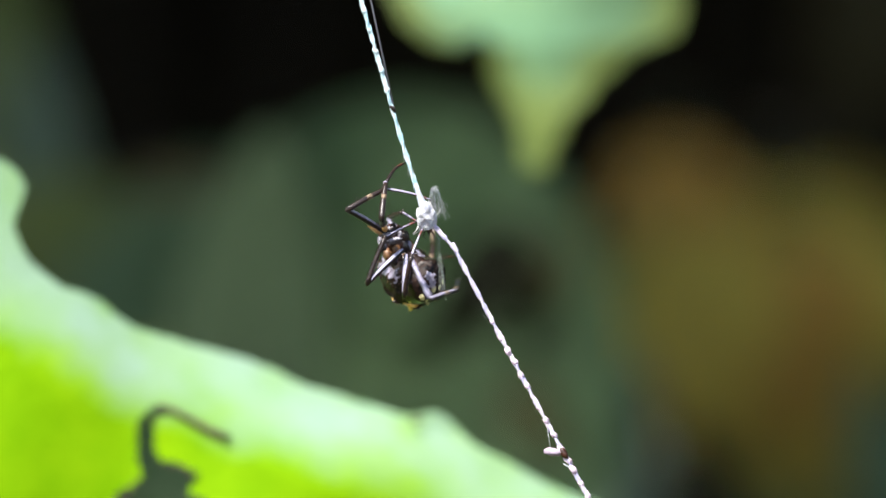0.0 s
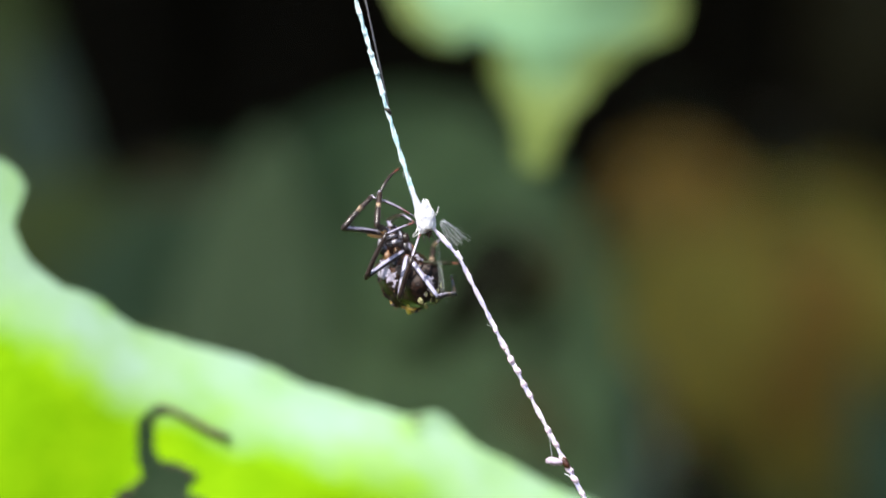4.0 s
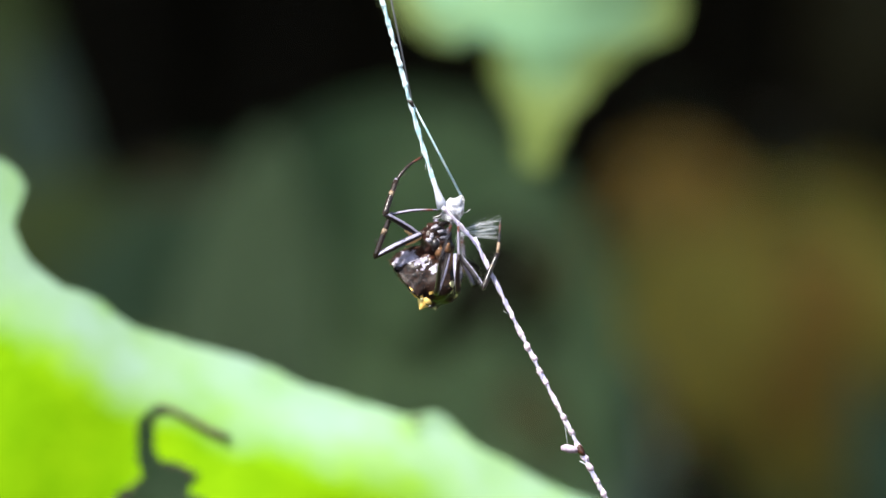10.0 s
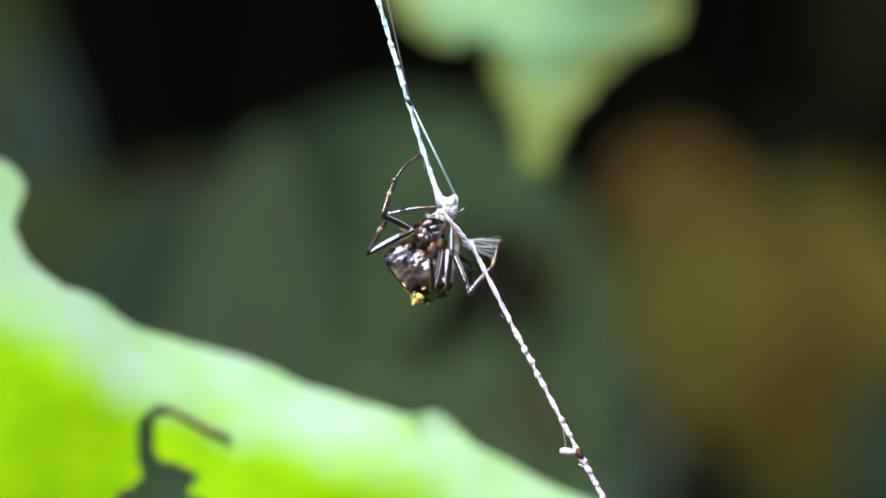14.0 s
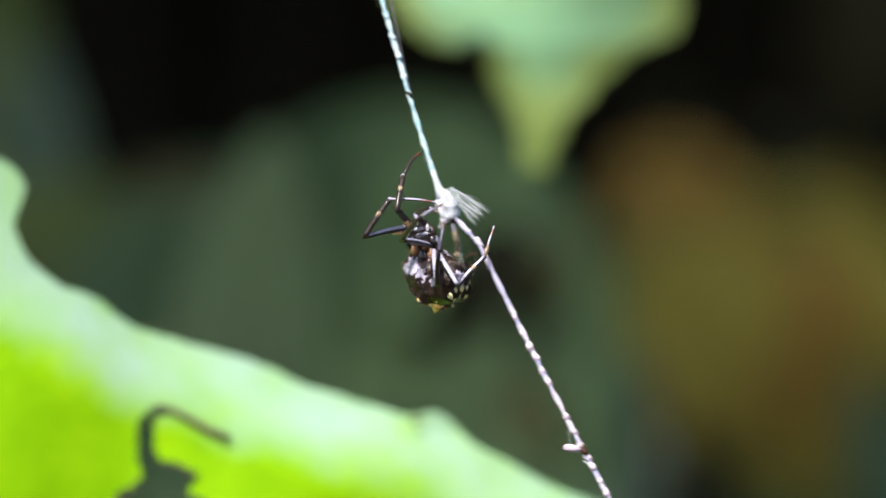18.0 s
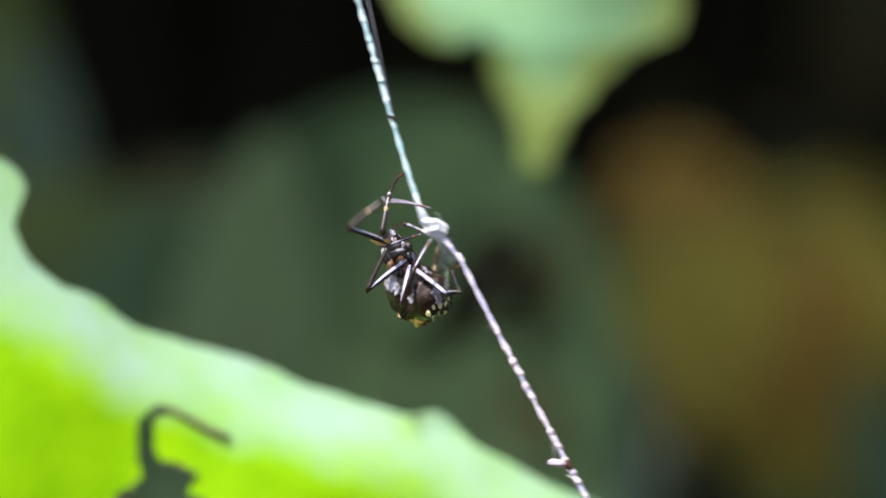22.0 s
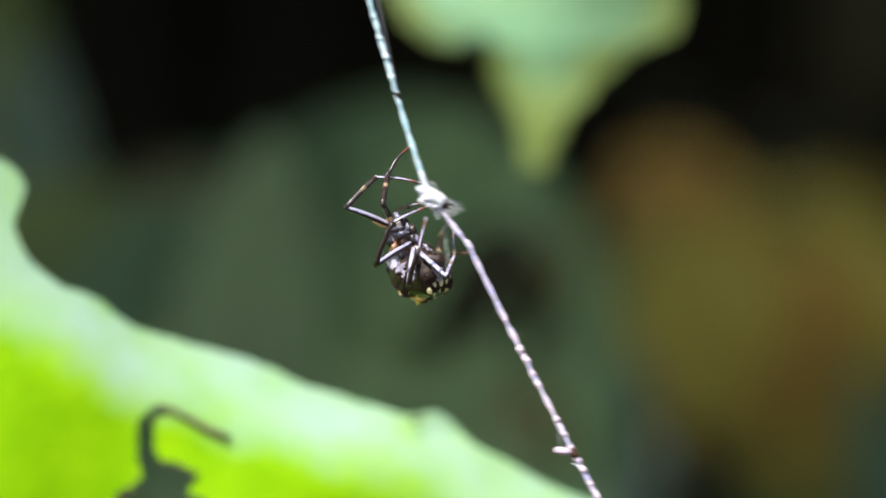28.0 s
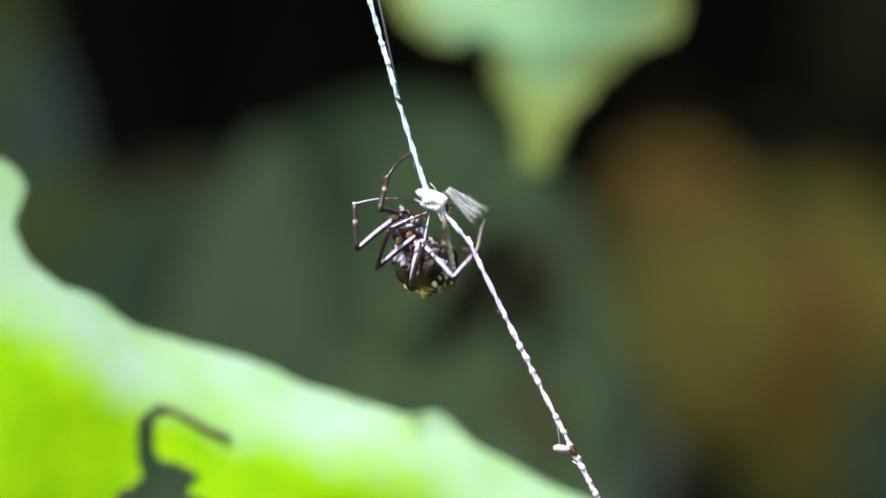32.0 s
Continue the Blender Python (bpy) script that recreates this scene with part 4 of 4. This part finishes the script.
def swayed(p, dx, dy):
    """The same poses with the whole web shifted."""
    q = dict(p)
    for n in ("body", "fan", "first", "second", "third", "fourth", "wrapping", "hind"):
        q[n] = tuple(v + (dy if k % 2 else dx) for k, v in enumerate(p[n]))
    h, u, w = p["hub"], p["upper"], p["lower"]
    q["hub"] = (h[0] + dx, h[1] + dy, *h[2:])
    q["upper"] = (u[0] + dx, u[1] + dy, u[2] + dx)
    q["lower"] = (w[0] + dx, w[1] + dy, w[2] + dx, w[3] + dx)
    return q


# moments at which the threads or a leg whip fast: which, and how far in a fifteenth of a second
WHIPS = {0: (("wrapping", 12, 5),), 1: (("second", 14, 12),), 2: (("wrapping", 9, 12),), 3: (("fan", 14, -6),), 17: (("wrapping", 10, 6),), 18: (("threads", 10, 3),),
         20: (("wrapping", 13, -16), ("fan", 12, -14)), 22: (("threads", 13, 1), ("second", 10, 16)), 23: (("threads", 19, 2), ("wrapping", 12, -14)),
         28: (("threads", 15, 2),), 30: (("second", 18, 16),), 31: (("wrapping", 10, 9),)}


def whipped(p, moves, k):
    """The same poses a moment before (k = -1) or after (k = 1) the whip's middle."""
    q = dict(p)
    for what, dx, dy in moves:
        if what == "threads":
            moved = swayed(p, dx * k, dy * k)
            q.update({n: moved[n] for n in ("hub", "fan", "upper", "lower")})
        else:
            q[what] = tuple(v + (dy if i % 2 else dx) * k * (0 if what == "second" and i > 3 else 1) for i, v in enumerate(p[what]))
    return q


def stroke(p, low, k):
    """The same poses with the wrapping leg drawn down to the spinnerets for fresh silk, and the bundle rocked."""
    q = dict(p)
    (bx, by), hub, fan = p["body"], p["hub"], p["fan"]
    goal = (bx + 58, by + 74, bx + 84, by + 84, bx + 68, by + 58)
    q["wrapping"] = tuple(a + (g - a) * low for a, g in zip(p["wrapping"], goal))
    q["fan"] = (*fan[:2], fan[2] + (hub[0] + 34 - fan[2]) * 0.6 * low, fan[3] + (hub[1] + 52 - fan[3]) * 0.6 * low)
    q["hub"] = (hub[0], hub[1], hub[2] + (22 if k % 3 else -16) * low, hub[3])
    q["hind"] = (p["hind"][0] + 12 * low, p["hind"][1] - 10 * low)
    pat = 1 - low
    q["second"] = tuple(v + ((-9, 3)[j % 2] if k % 4 < 2 else (7, -8)[j % 2]) * pat * (j < 4) for j, v in enumerate(p["second"]))
    return q


# roots of the legs from the body's mark in both turns, with their depth, and to which side each segment bends (-1: to the camera)
ROOTS = {"first": ((-40, -44), (-61, -30), -10, (-1, 1, 1)), "second": ((-42, -38), (-58, -33), -20, (-1, 1, 1)),
         "third": ((-6, -6), (-10, 2), -32, (-1, -1, 1)), "fourth": ((0, 3), (3, 3), -34, (-1, -1, 1)),
         "wrapping": ((6, 8), (12, 8), -22, (-1, 1, 1)), "far_hind": ((10, 5), (14, 12), 15, (1, 1, -1)),
         "far_third": ((8, 6), (14, 6), 0, (1, 1, -1)), "far_front": ((-20, -30), (-20, -30), 12, (1, -1, -1))}


# to which side the pale stripe of each leg turns
STRIPE = {leg: (lambda turn: (-0.3, -0.6, 0.75)) for leg in LEGS}
STRIPE["wrapping"] = lambda turn: (-0.3 + 0.6 * turn, -0.6 + 0.95 * turn, 0.75)
STRIPE["third"] = lambda turn: (-0.3 + 1.25 * turn, -0.6 + 0.65 * turn, 0.75 - 0.55 * turn)


def place_all(p):
    """Poses of all moving things for one set of plan numbers."""
    out = {}
    (bx, by), (turn,), hub = p["body"], p["turn"], p["hub"]
    mix = lambda a, b: tuple(u + (v - u) * turn for u, v in zip(a, b))
    root = plan(bx, by, DEEP)
    out["spider"] = Matrix.Translation(root)
    # body
    c = mix((-23, -21), (-35, -23))
    yaw = Euler((0, 0, radians(55 * turn))).to_matrix().to_4x4()
    out["carapace"] = Matrix.Translation((c[0] * U, 8 * U, -c[1] * U)) @ aim((0, 0, 0), (-0.22 + 0.15 * turn, -0.1, 0.97), (1, 0, 0)) @ yaw
    c = mix((1, 43), (-70, 53))
    c = (c[0] + p["sag"][0], c[1] + p["sag"][1])
    rear = Vector(mix((0.72, -0.12, -0.68), (0.68, -0.1, -0.73))).normalized()
    flat = Vector(mix((-0.25, 0.9, -0.35), (-0.72, 0.2, -0.66)))
    flat = (flat - rear * flat.dot(rear)).normalized()
    m = Matrix((flat.cross(rear), flat, rear)).transposed().to_4x4()
    m.translation = (c[0] * U, (40 - 14 * turn) * U, -c[1] * U)
    out["abdomen"] = m
    # threads
    mx, my, tx = p["upper"]
    up = plan(tx, 0) - plan(mx, my)
    out["upper"] = aim(plan(mx, my), up, (1, 0, 0))
    fx, fy, x0, x1 = p["lower"]
    at = plan(x0 + (x1 - x0) * (fy + 6 - 662) / 218, fy + 6)
    way = (plan(x0, 662) - plan(x1, 880)).normalized()
    out["lower"] = aim(at, way, (1, 0, 0))
    top = at + way * 405 * U + Vector((8 * U, 0, 0))
    hx, hy, lean, slant = hub
    centre = plan(hx, hy, -2 + 6 * turn)
    tie = plan(hx - 13 * turn, hy + 2 * turn, -2 - 22 * turn)
    out["link"] = aim(top + (top - tie).normalized() * 4 * U, tie - top, (1, 0, 0))
    out["bundle"] = Matrix.Translation(centre) @ Euler((radians(slant), radians(-lean), 0)).to_matrix().to_4x4()
    knot = plan(mx, my, 2)
    free = plan(hx + 12, hy - 20, 2) - knot
    out["line"] = aim(knot + Vector((4 * turn * U, 0, 0)), (up.normalized() * (1 - turn) - free.normalized() * turn), (1, 0, 0))

    def stretch(x0, y0, x1, y1, d, length, bend):
        flatway = Vector(((x1 - x0), 0, (y0 - y1)))
        n = flatway.length
        if n < length:
            flatway.y = bend * math.sqrt(length * length - n * n)
        return aim(plan(x0, y0, d), flatway, (-flatway.z, 0, flatway.x))
    fan = p["fan"]
    out["swath"] = stretch(*fan, 8, 74, 1)
    out["band"] = stretch(hx + 20 - 10 * turn, hy + 22, bx + 66 - 75 * turn, by + 88, 22 + 60 * turn, 118, 1)
    # legs
    far = {"far_hind": (*mix((bx + 42, by + 46), (bx + 42, by + 28)), *mix((bx + 46, by - 14), (bx + 22, by + 40)), *p["hind"]),
           "far_third": (*mix((bx + 18, by + 40), (bx + 34, by + 56)), *mix((bx + 48, by + 14), (bx + 40, by + 46)),
                         *mix(((top.x / U) + 786, 441 - (top.z - EYE_Z) / U + 10), (bx + 50, by + 38))),
           "far_front": (bx - 34, by - 62, bx - 8, by - 72, hx - 16, hy + 8)}
    legs = {"first": p["first"], "second": p["second"], "third": p["third"], "wrapping": p["wrapping"],
            "fourth": (*p["fourth"], bx + 9, by + 6, hx - 6 + 14 * turn, hy + 18), **far}
    for leg, joints in legs.items():
        r0, r1, d, bends = ROOTS[leg]
        o = mix(r0, r1)
        spot = Vector((bx + o[0], d, by + o[1]))
        for k in range(3):
            goal = Vector((joints[2 * k], 0, joints[2 * k + 1]))
            v = Vector((goal.x - spot.x, 0, goal.z - spot.z))
            length = LEGS[leg][k]
            if v.length < length:
                v.y = bends[k] * math.sqrt(length * length - v.length_squared)
            v = v.normalized() * length
            here = Vector(((spot.x - bx) * U, spot.y * U, (by - spot.z) * U))
            out[leg, k] = aim(here, (v.x, v.y, -v.z), STRIPE[leg](turn))
            spot = spot + v
    return out


def motions():
    stand(0, (720, 448), 0, (755, 385, 5, 40), (768, 332, 773, 385), (676, 388, 683, 325, 716, 288), (615, 372, 682, 335, 765, 355), (650, 503, 682, 420, 742, 390), (716, 525), (763, 530, 808, 515, 812, 495), (770, 335), (694, 192, 639), (969, 791, 920, 1041))
    stand(1, (728, 450), 0, (751, 374, 48, 0), (760, 345, 818, 395), (680, 385, 685, 325, 718, 276), (625, 455, 640, 375, 720, 368), (645, 443, 680, 392, 722, 362), (723, 525), (792, 505, 823, 442, 822, 395), (762, 340), (695, 182, 645), (975, 790, 926, 1043))
    stand(2, (720, 453), 0, (763, 388, 3, 20), (778, 385, 785, 440), (672, 395, 680, 335, 713, 297), (612, 378, 672, 325, 757, 345), (650, 490, 685, 415, 745, 390), (706, 528), (778, 525, 797, 475, 795, 420), (785, 395), (693, 202, 637), (984, 811, 922, 1039))
    stand(3, (738, 440), 0, (768, 362, 60, 35), (785, 365, 822, 400), (672, 375, 684, 318, 726, 277), (615, 370, 682, 327, 760, 350), (662, 443, 705, 375, 785, 362), (726, 513), (783, 500, 813, 455, 815, 410), (778, 372), (705, 177, 657), (995, 794, 944, 1061))
    stand(3.5, (725, 460), 0, (760, 392, 0, 10), (790, 410, 845, 440), (680, 412, 682, 350, 716, 300), (612, 420, 662, 362, 740, 390), (650, 492, 690, 415, 745, 393), (712, 538), (762, 538, 810, 490, 835, 440), (795, 450), (692, 200, 635), (980, 811, 920, 1036))
    stand(5.5, (730, 436), 0, (755, 385, 80, 20), (778, 350, 842, 395), (654, 378, 668, 325, 712, 293), (610, 375, 662, 325, 732, 370), (665, 500, 690, 425, 740, 400), (716, 505), (790, 495, 830, 450, 842, 395), (778, 345), (690, 192, 636), (986, 807, 928, 1049))
    stand(6, (733, 438), 0, (767, 388, 15, 40), (790, 335, 832, 405), (660, 375, 676, 330, 716, 292), (615, 362, 682, 333, 752, 358), (660, 497, 700, 445, 760, 410), (724, 520), (770, 515, 826, 462, 832, 420), (795, 335), (694, 194, 639), (986, 807, 928, 1049))
    stand(7, (733, 431), 0, (767, 378, 0, 20), (780, 398, 812, 360), (664, 370, 682, 318, 720, 288), (628, 340, 710, 312, 778, 348), (662, 490, 690, 410, 755, 388), (720, 515), (776, 508, 832, 462, 845, 420), (785, 365), (695, 188, 643), (985, 795, 930, 1055))
    stand(8, (727, 432), 0, (765, 364, 58, 0), (785, 370, 808, 395), (664, 365, 681, 315, 722, 275), (618, 335, 700, 307, 765, 345), (650, 490, 690, 420, 755, 388), (722, 508), (782, 487, 810, 455, 808, 380), (808, 380), (697, 178, 649), (977, 775, 932, 1051))
    stand(8.1, (797, 448), 1, (803, 368, -25, 40), (800, 385, 822, 395), (675, 383, 694, 322, 742, 277), (660, 455, 695, 376, 775, 380), (768, 500, 770, 445, 795, 390), (807, 515), (862, 470, 858, 425, 832, 385), (815, 400), (720, 182, 670), (997, 795, 946, 1061))
    stand(9, (803, 448), 1, (802, 370, -25, 40), (808, 405, 868, 392), (682, 380, 702, 320, 748, 275), (662, 455, 695, 378, 775, 371), (778, 535, 780, 470, 800, 390), (808, 520), (862, 498, 876, 440, 870, 380), (815, 400), (724, 181, 675), (1001, 793, 951, 1071))
    stand(10, (803, 448), 1, (803, 372, -25, 40), (815, 412, 882, 405), (681, 380, 701, 320, 748, 277), (664, 455, 693, 378, 775, 372), (772, 520, 778, 460, 800, 390), (810, 518), (855, 510, 880, 450, 885, 392), (815, 400), (726, 182, 676), (1001, 786, 957, 1071))
    stand(11, (800, 450), 1, (803, 375, -25, 40), (822, 425, 892, 425), (683, 385, 703, 322, 752, 279), (662, 453, 697, 374, 780, 375), (772, 520, 770, 460, 798, 390), (804, 518), (850, 518, 885, 460, 893, 410), (815, 405), (728, 184, 679), (1004, 786, 959, 1073))
    stand(12, (798, 448), 1, (800, 372, -25, 40), (830, 428, 898, 430), (687, 388, 706, 322, 755, 276), (660, 447, 700, 370, 785, 370), (770, 515, 768, 455, 795, 385), (803, 515), (845, 520, 888, 465, 900, 415), (812, 400), (730, 180, 681), (1003, 778, 961, 1073))
    stand(13, (797, 442), 1, (797, 374, -25, 40), (825, 445, 895, 455), (683, 384, 702, 326, 752, 279), (660, 450, 697, 372, 780, 373), (765, 520, 760, 455, 792, 390), (795, 515), (835, 530, 880, 490, 900, 440), (812, 408), (726, 182, 677), (1001, 785, 959, 1073))
    stand(14, (790, 440), 1, (792, 370, -25, 40), (818, 430, 880, 440), (677, 382, 698, 320, 744, 274), (650, 450, 693, 371, 775, 366), (765, 515, 762, 455, 790, 388), (792, 515), (830, 520, 870, 475, 882, 425), (808, 400), (722, 180, 669), (997, 791, 950, 1067))
    stand(14.2, (773, 445), 0.55, (798, 365, 30, 35), (820, 432, 868, 422), (682, 380, 698, 320, 737, 267), (640, 435, 690, 365, 775, 357), (728, 515, 748, 445, 800, 390), (778, 518), (825, 515, 855, 480, 868, 440), (818, 400), (716, 176, 667), (995, 799, 944, 1063))
    stand(14.5, (772, 475), 0.45, (804, 395, 38, 25), (815, 430, 820, 470), (683, 413, 699, 350, 740, 295), (640, 450, 700, 385, 780, 387), (728, 535, 755, 475, 810, 420), (782, 550), (800, 555, 848, 550, 850, 525), (822, 430), (718, 198, 657), (1001, 822, 940, 1051))
    stand(16.5, (755, 465), 0.15, (790, 385, 40, 20), (800, 400, 865, 470), (680, 398, 688, 345, 732, 290), (640, 378, 705, 325, 785, 312), (687, 505, 710, 440, 755, 405), (757, 515), (800, 535, 855, 500, 862, 460), (800, 330), (710, 195, 652), (990, 815, 930, 1043))
    stand(17, (757, 470), 0.22, (793, 408, 60, 40), (780, 342, 808, 392), (682, 410, 698, 348, 738, 300), (630, 418, 705, 378, 778, 388), (695, 470, 720, 425, 760, 390), (767, 533), (785, 545, 820, 548, 800, 530), (780, 338), (714, 200, 659), (1021, 822, 944, 1061))
    stand(18, (768, 440), 0.15, (792, 368, 20, 20), (795, 335, 868, 398), (703, 372, 714, 312, 747, 268), (645, 420, 692, 350, 780, 360), (712, 425, 745, 385, 785, 362), (774, 505), (810, 505, 858, 455, 875, 400), (790, 335), (724, 167, 676), (1010, 785, 962, 1077))
    stand(19, (726, 478), 0, (765, 398, 20, 15), (785, 400, 805, 432), (680, 415, 688, 350, 718, 306), (618, 408, 685, 362, 760, 360), (655, 535, 695, 455, 750, 425), (718, 560), (800, 545, 805, 490, 803, 440), (785, 400), (693, 210, 637), (971, 817, 906, 1027))
    stand(20, (735, 468), 0, (773, 388, 40, 40), (800, 400, 880, 448), (685, 395, 695, 340, 730, 293), (620, 428, 667, 360, 750, 368), (668, 518, 705, 435, 765, 405), (728, 533), (802, 535, 855, 505, 885, 450), (775, 368), (705, 197, 651), (989, 809, 936, 1051))
    stand(21, (741, 448), 0, (765, 365, 60, -10), (795, 328, 800, 385), (682, 383, 690, 320, 728, 270), (620, 420, 667, 360, 735, 370), (682, 510, 718, 440, 775, 405), (737, 520), (768, 530, 832, 515, 868, 470), (790, 325), (703, 174, 655), (998, 793, 946, 1061))
    stand(22, (726, 468), 0, (770, 405, 60, 40), (790, 420, 795, 470), (677, 412, 690, 345, 715, 307), (616, 405, 680, 355, 768, 370), (650, 515, 688, 435, 745, 415), (712, 540), (790, 520, 815, 520, 800, 480), (790, 410), (693, 209, 633), (978, 811, 918, 1037))
    stand(23, (735, 450), 0, (768, 370, 50, 40), (790, 350, 855, 425), (690, 380, 699, 325, 730, 275), (617, 400, 662, 337, 748, 332), (665, 500, 700, 420, 785, 397), (725, 518), (800, 520, 845, 480, 855, 420), (775, 345), (706, 179, 655), (1002, 797, 938, 1059))
    stand(24, (728, 455), 0, (757, 388, 8, 28), (785, 348, 815, 435), (670, 395, 680, 333, 717, 292), (615, 430, 655, 366, 735, 378), (648, 488, 685, 415, 755, 378), (714, 525), (772, 525, 805, 490, 812, 460), (788, 345), (693, 192, 639), (979, 809, 922, 1039))
    stand(25, (747, 453), 0, (757, 366, 62, 20), (800, 342, 815, 412), (682, 388, 694, 330, 735, 282), (623, 448, 652, 378, 732, 382), (680, 455, 718, 400, 795, 385), (742, 533), (785, 530, 818, 480, 815, 420), (800, 338), (712, 188, 659), (1008, 805, 948, 1065))
    stand(25.5, (737, 450), 0, (755, 355, 75, 20), (762, 330, 770, 370), (672, 378, 680, 320, 722, 272), (615, 390, 660, 340, 740, 345), (660, 495, 690, 420, 750, 388), (730, 520), (768, 520, 815, 500, 812, 475), (765, 325), (706, 186, 657), (993, 800, 933, 1050))
    stand(27.5, (728, 462), 0, (770, 388, 60, 20), (780, 400, 800, 440), (685, 398, 692, 335, 730, 285), (620, 440, 660, 368, 740, 372), (668, 465, 705, 390, 765, 375), (722, 525), (795, 515, 800, 460, 795, 430), (800, 410), (702, 195, 648), (985, 800, 930, 1045))
    stand(28, (733, 437), 0, (765, 352, 58, 20), (788, 355, 808, 380), (678, 362, 687, 310, 727, 258), (612, 368, 665, 314, 750, 325), (665, 470, 695, 395, 760, 365), (723, 505), (790, 490, 805, 455, 803, 410), (800, 385), (702, 168, 653), (995, 790, 942, 1057))
    stand(29, (722, 442), 0, (762, 388, 0, 8), (772, 345, 778, 385), (662, 378, 672, 335, 713, 297), (628, 335, 712, 320, 770, 345), (655, 500, 690, 425, 750, 395), (710, 523), (752, 525, 812, 512, 838, 470), (772, 340), (691, 198, 630), (980, 805, 922, 1037))
    stand(30, (735, 425), 0, (765, 358, 55, 10), (785, 322, 828, 400), (672, 345, 685, 303, 730, 265), (628, 420, 645, 362, 730, 362), (655, 465, 695, 392, 760, 362), (732, 503), (775, 505, 820, 460, 830, 405), (772, 318), (709, 171, 657), (1004, 789, 944, 1063))
    stand(31, (724, 478), 0, (760, 403, 70, 30), (774, 352, 778, 405), (660, 412, 672, 355, 712, 313), (602, 415, 660, 363, 740, 393), (645, 530, 680, 465, 755, 425), (717, 548), (765, 555, 792, 540, 785, 510), (773, 350), (689, 216, 629), (993, 827, 918, 1039))
    stand(32, (742, 425), 0, (768, 356, 66, 12), (792, 335, 856, 388), (673, 372, 686, 315, 728, 270), (632, 442, 628, 360, 705, 352), (662, 480, 690, 405, 760, 375), (728, 502), (803, 492, 845, 445, 855, 395), (785, 320), (705, 178, 654), (988, 786, 944, 1057))
    movers = {"spider": spider, "carapace": limbs["carapace"], "abdomen": limbs["abdomen"], "upper": upper_thread, "lower": lower_thread,
              "link": link_thread, "bundle": bundle, "line": new_line, "swath": swath, "band": band}
    for leg in LEGS:
        for k in range(3):
            movers[leg, k] = limbs[leg][k]
    rows = []
    for (t0, a), (t1, b) in zip(POSES, POSES[1:]):
        busy = max(a["turn"][0], b["turn"][0]) < 0.5 and t1 - t0 > 0.9
        steps = 2 * round(3 * (t1 - t0)) if busy else 1 if t1 - t0 < 0.35 else 2
        for k in range(steps):
            f = k / steps
            t = t0 + (t1 - t0) * f
            side, rise = SWAY.get((t0 + t1) / 2, (0, 0))
            hang = 1 - abs(2 * f - 1)
            if t1 - t0 > 1.2:  # a longer stretch: the web keeps swaying
                side, rise, hang = 9 * math.sin(4.1 * t), 9 * math.sin(5.3 * t + 1), min(1.0, 3 * hang)
            p = swayed(between(a, b, f), side * hang, rise * hang)
            if busy and k:
                p = stroke(p, 0.75 if k % 2 else 0.15, k + int(t0))
            rows.append((t, place_all(p)))
            if t in WHIPS:
                rows.append((t + 2 / FPS, place_all(whipped(between(a, b, 2 / FPS / (t1 - t0)), WHIPS[t], 1))))
            if k == steps - 1 and t1 in WHIPS:
                rows.append((t1 - 2 / FPS, place_all(whipped(between(b, a, 2 / FPS / (t1 - t0)), WHIPS[t1], -1))))
    rows.append((POSES[-1][0], place_all(POSES[-1][1])))
    for name, ob in movers.items():
        path = [(rows[0][0], rows[0][1][name])]
        for t, m in rows[1:]:
            t_old, old = path[-1]
            p, q = old.to_quaternion(), m[name].to_quaternion()
            n = int(math.degrees(p.rotation_difference(q).angle) // 60)
            for k in range(1, n + 1):
                f = k / (n + 1)
                path.append((t_old + (t - t_old) * f, Matrix.LocRotScale(old.translation.lerp(m[name].translation, f), p.slerp(q, f), None)))
            path.append((t, m[name]))
        walk(ob, path)


motions()
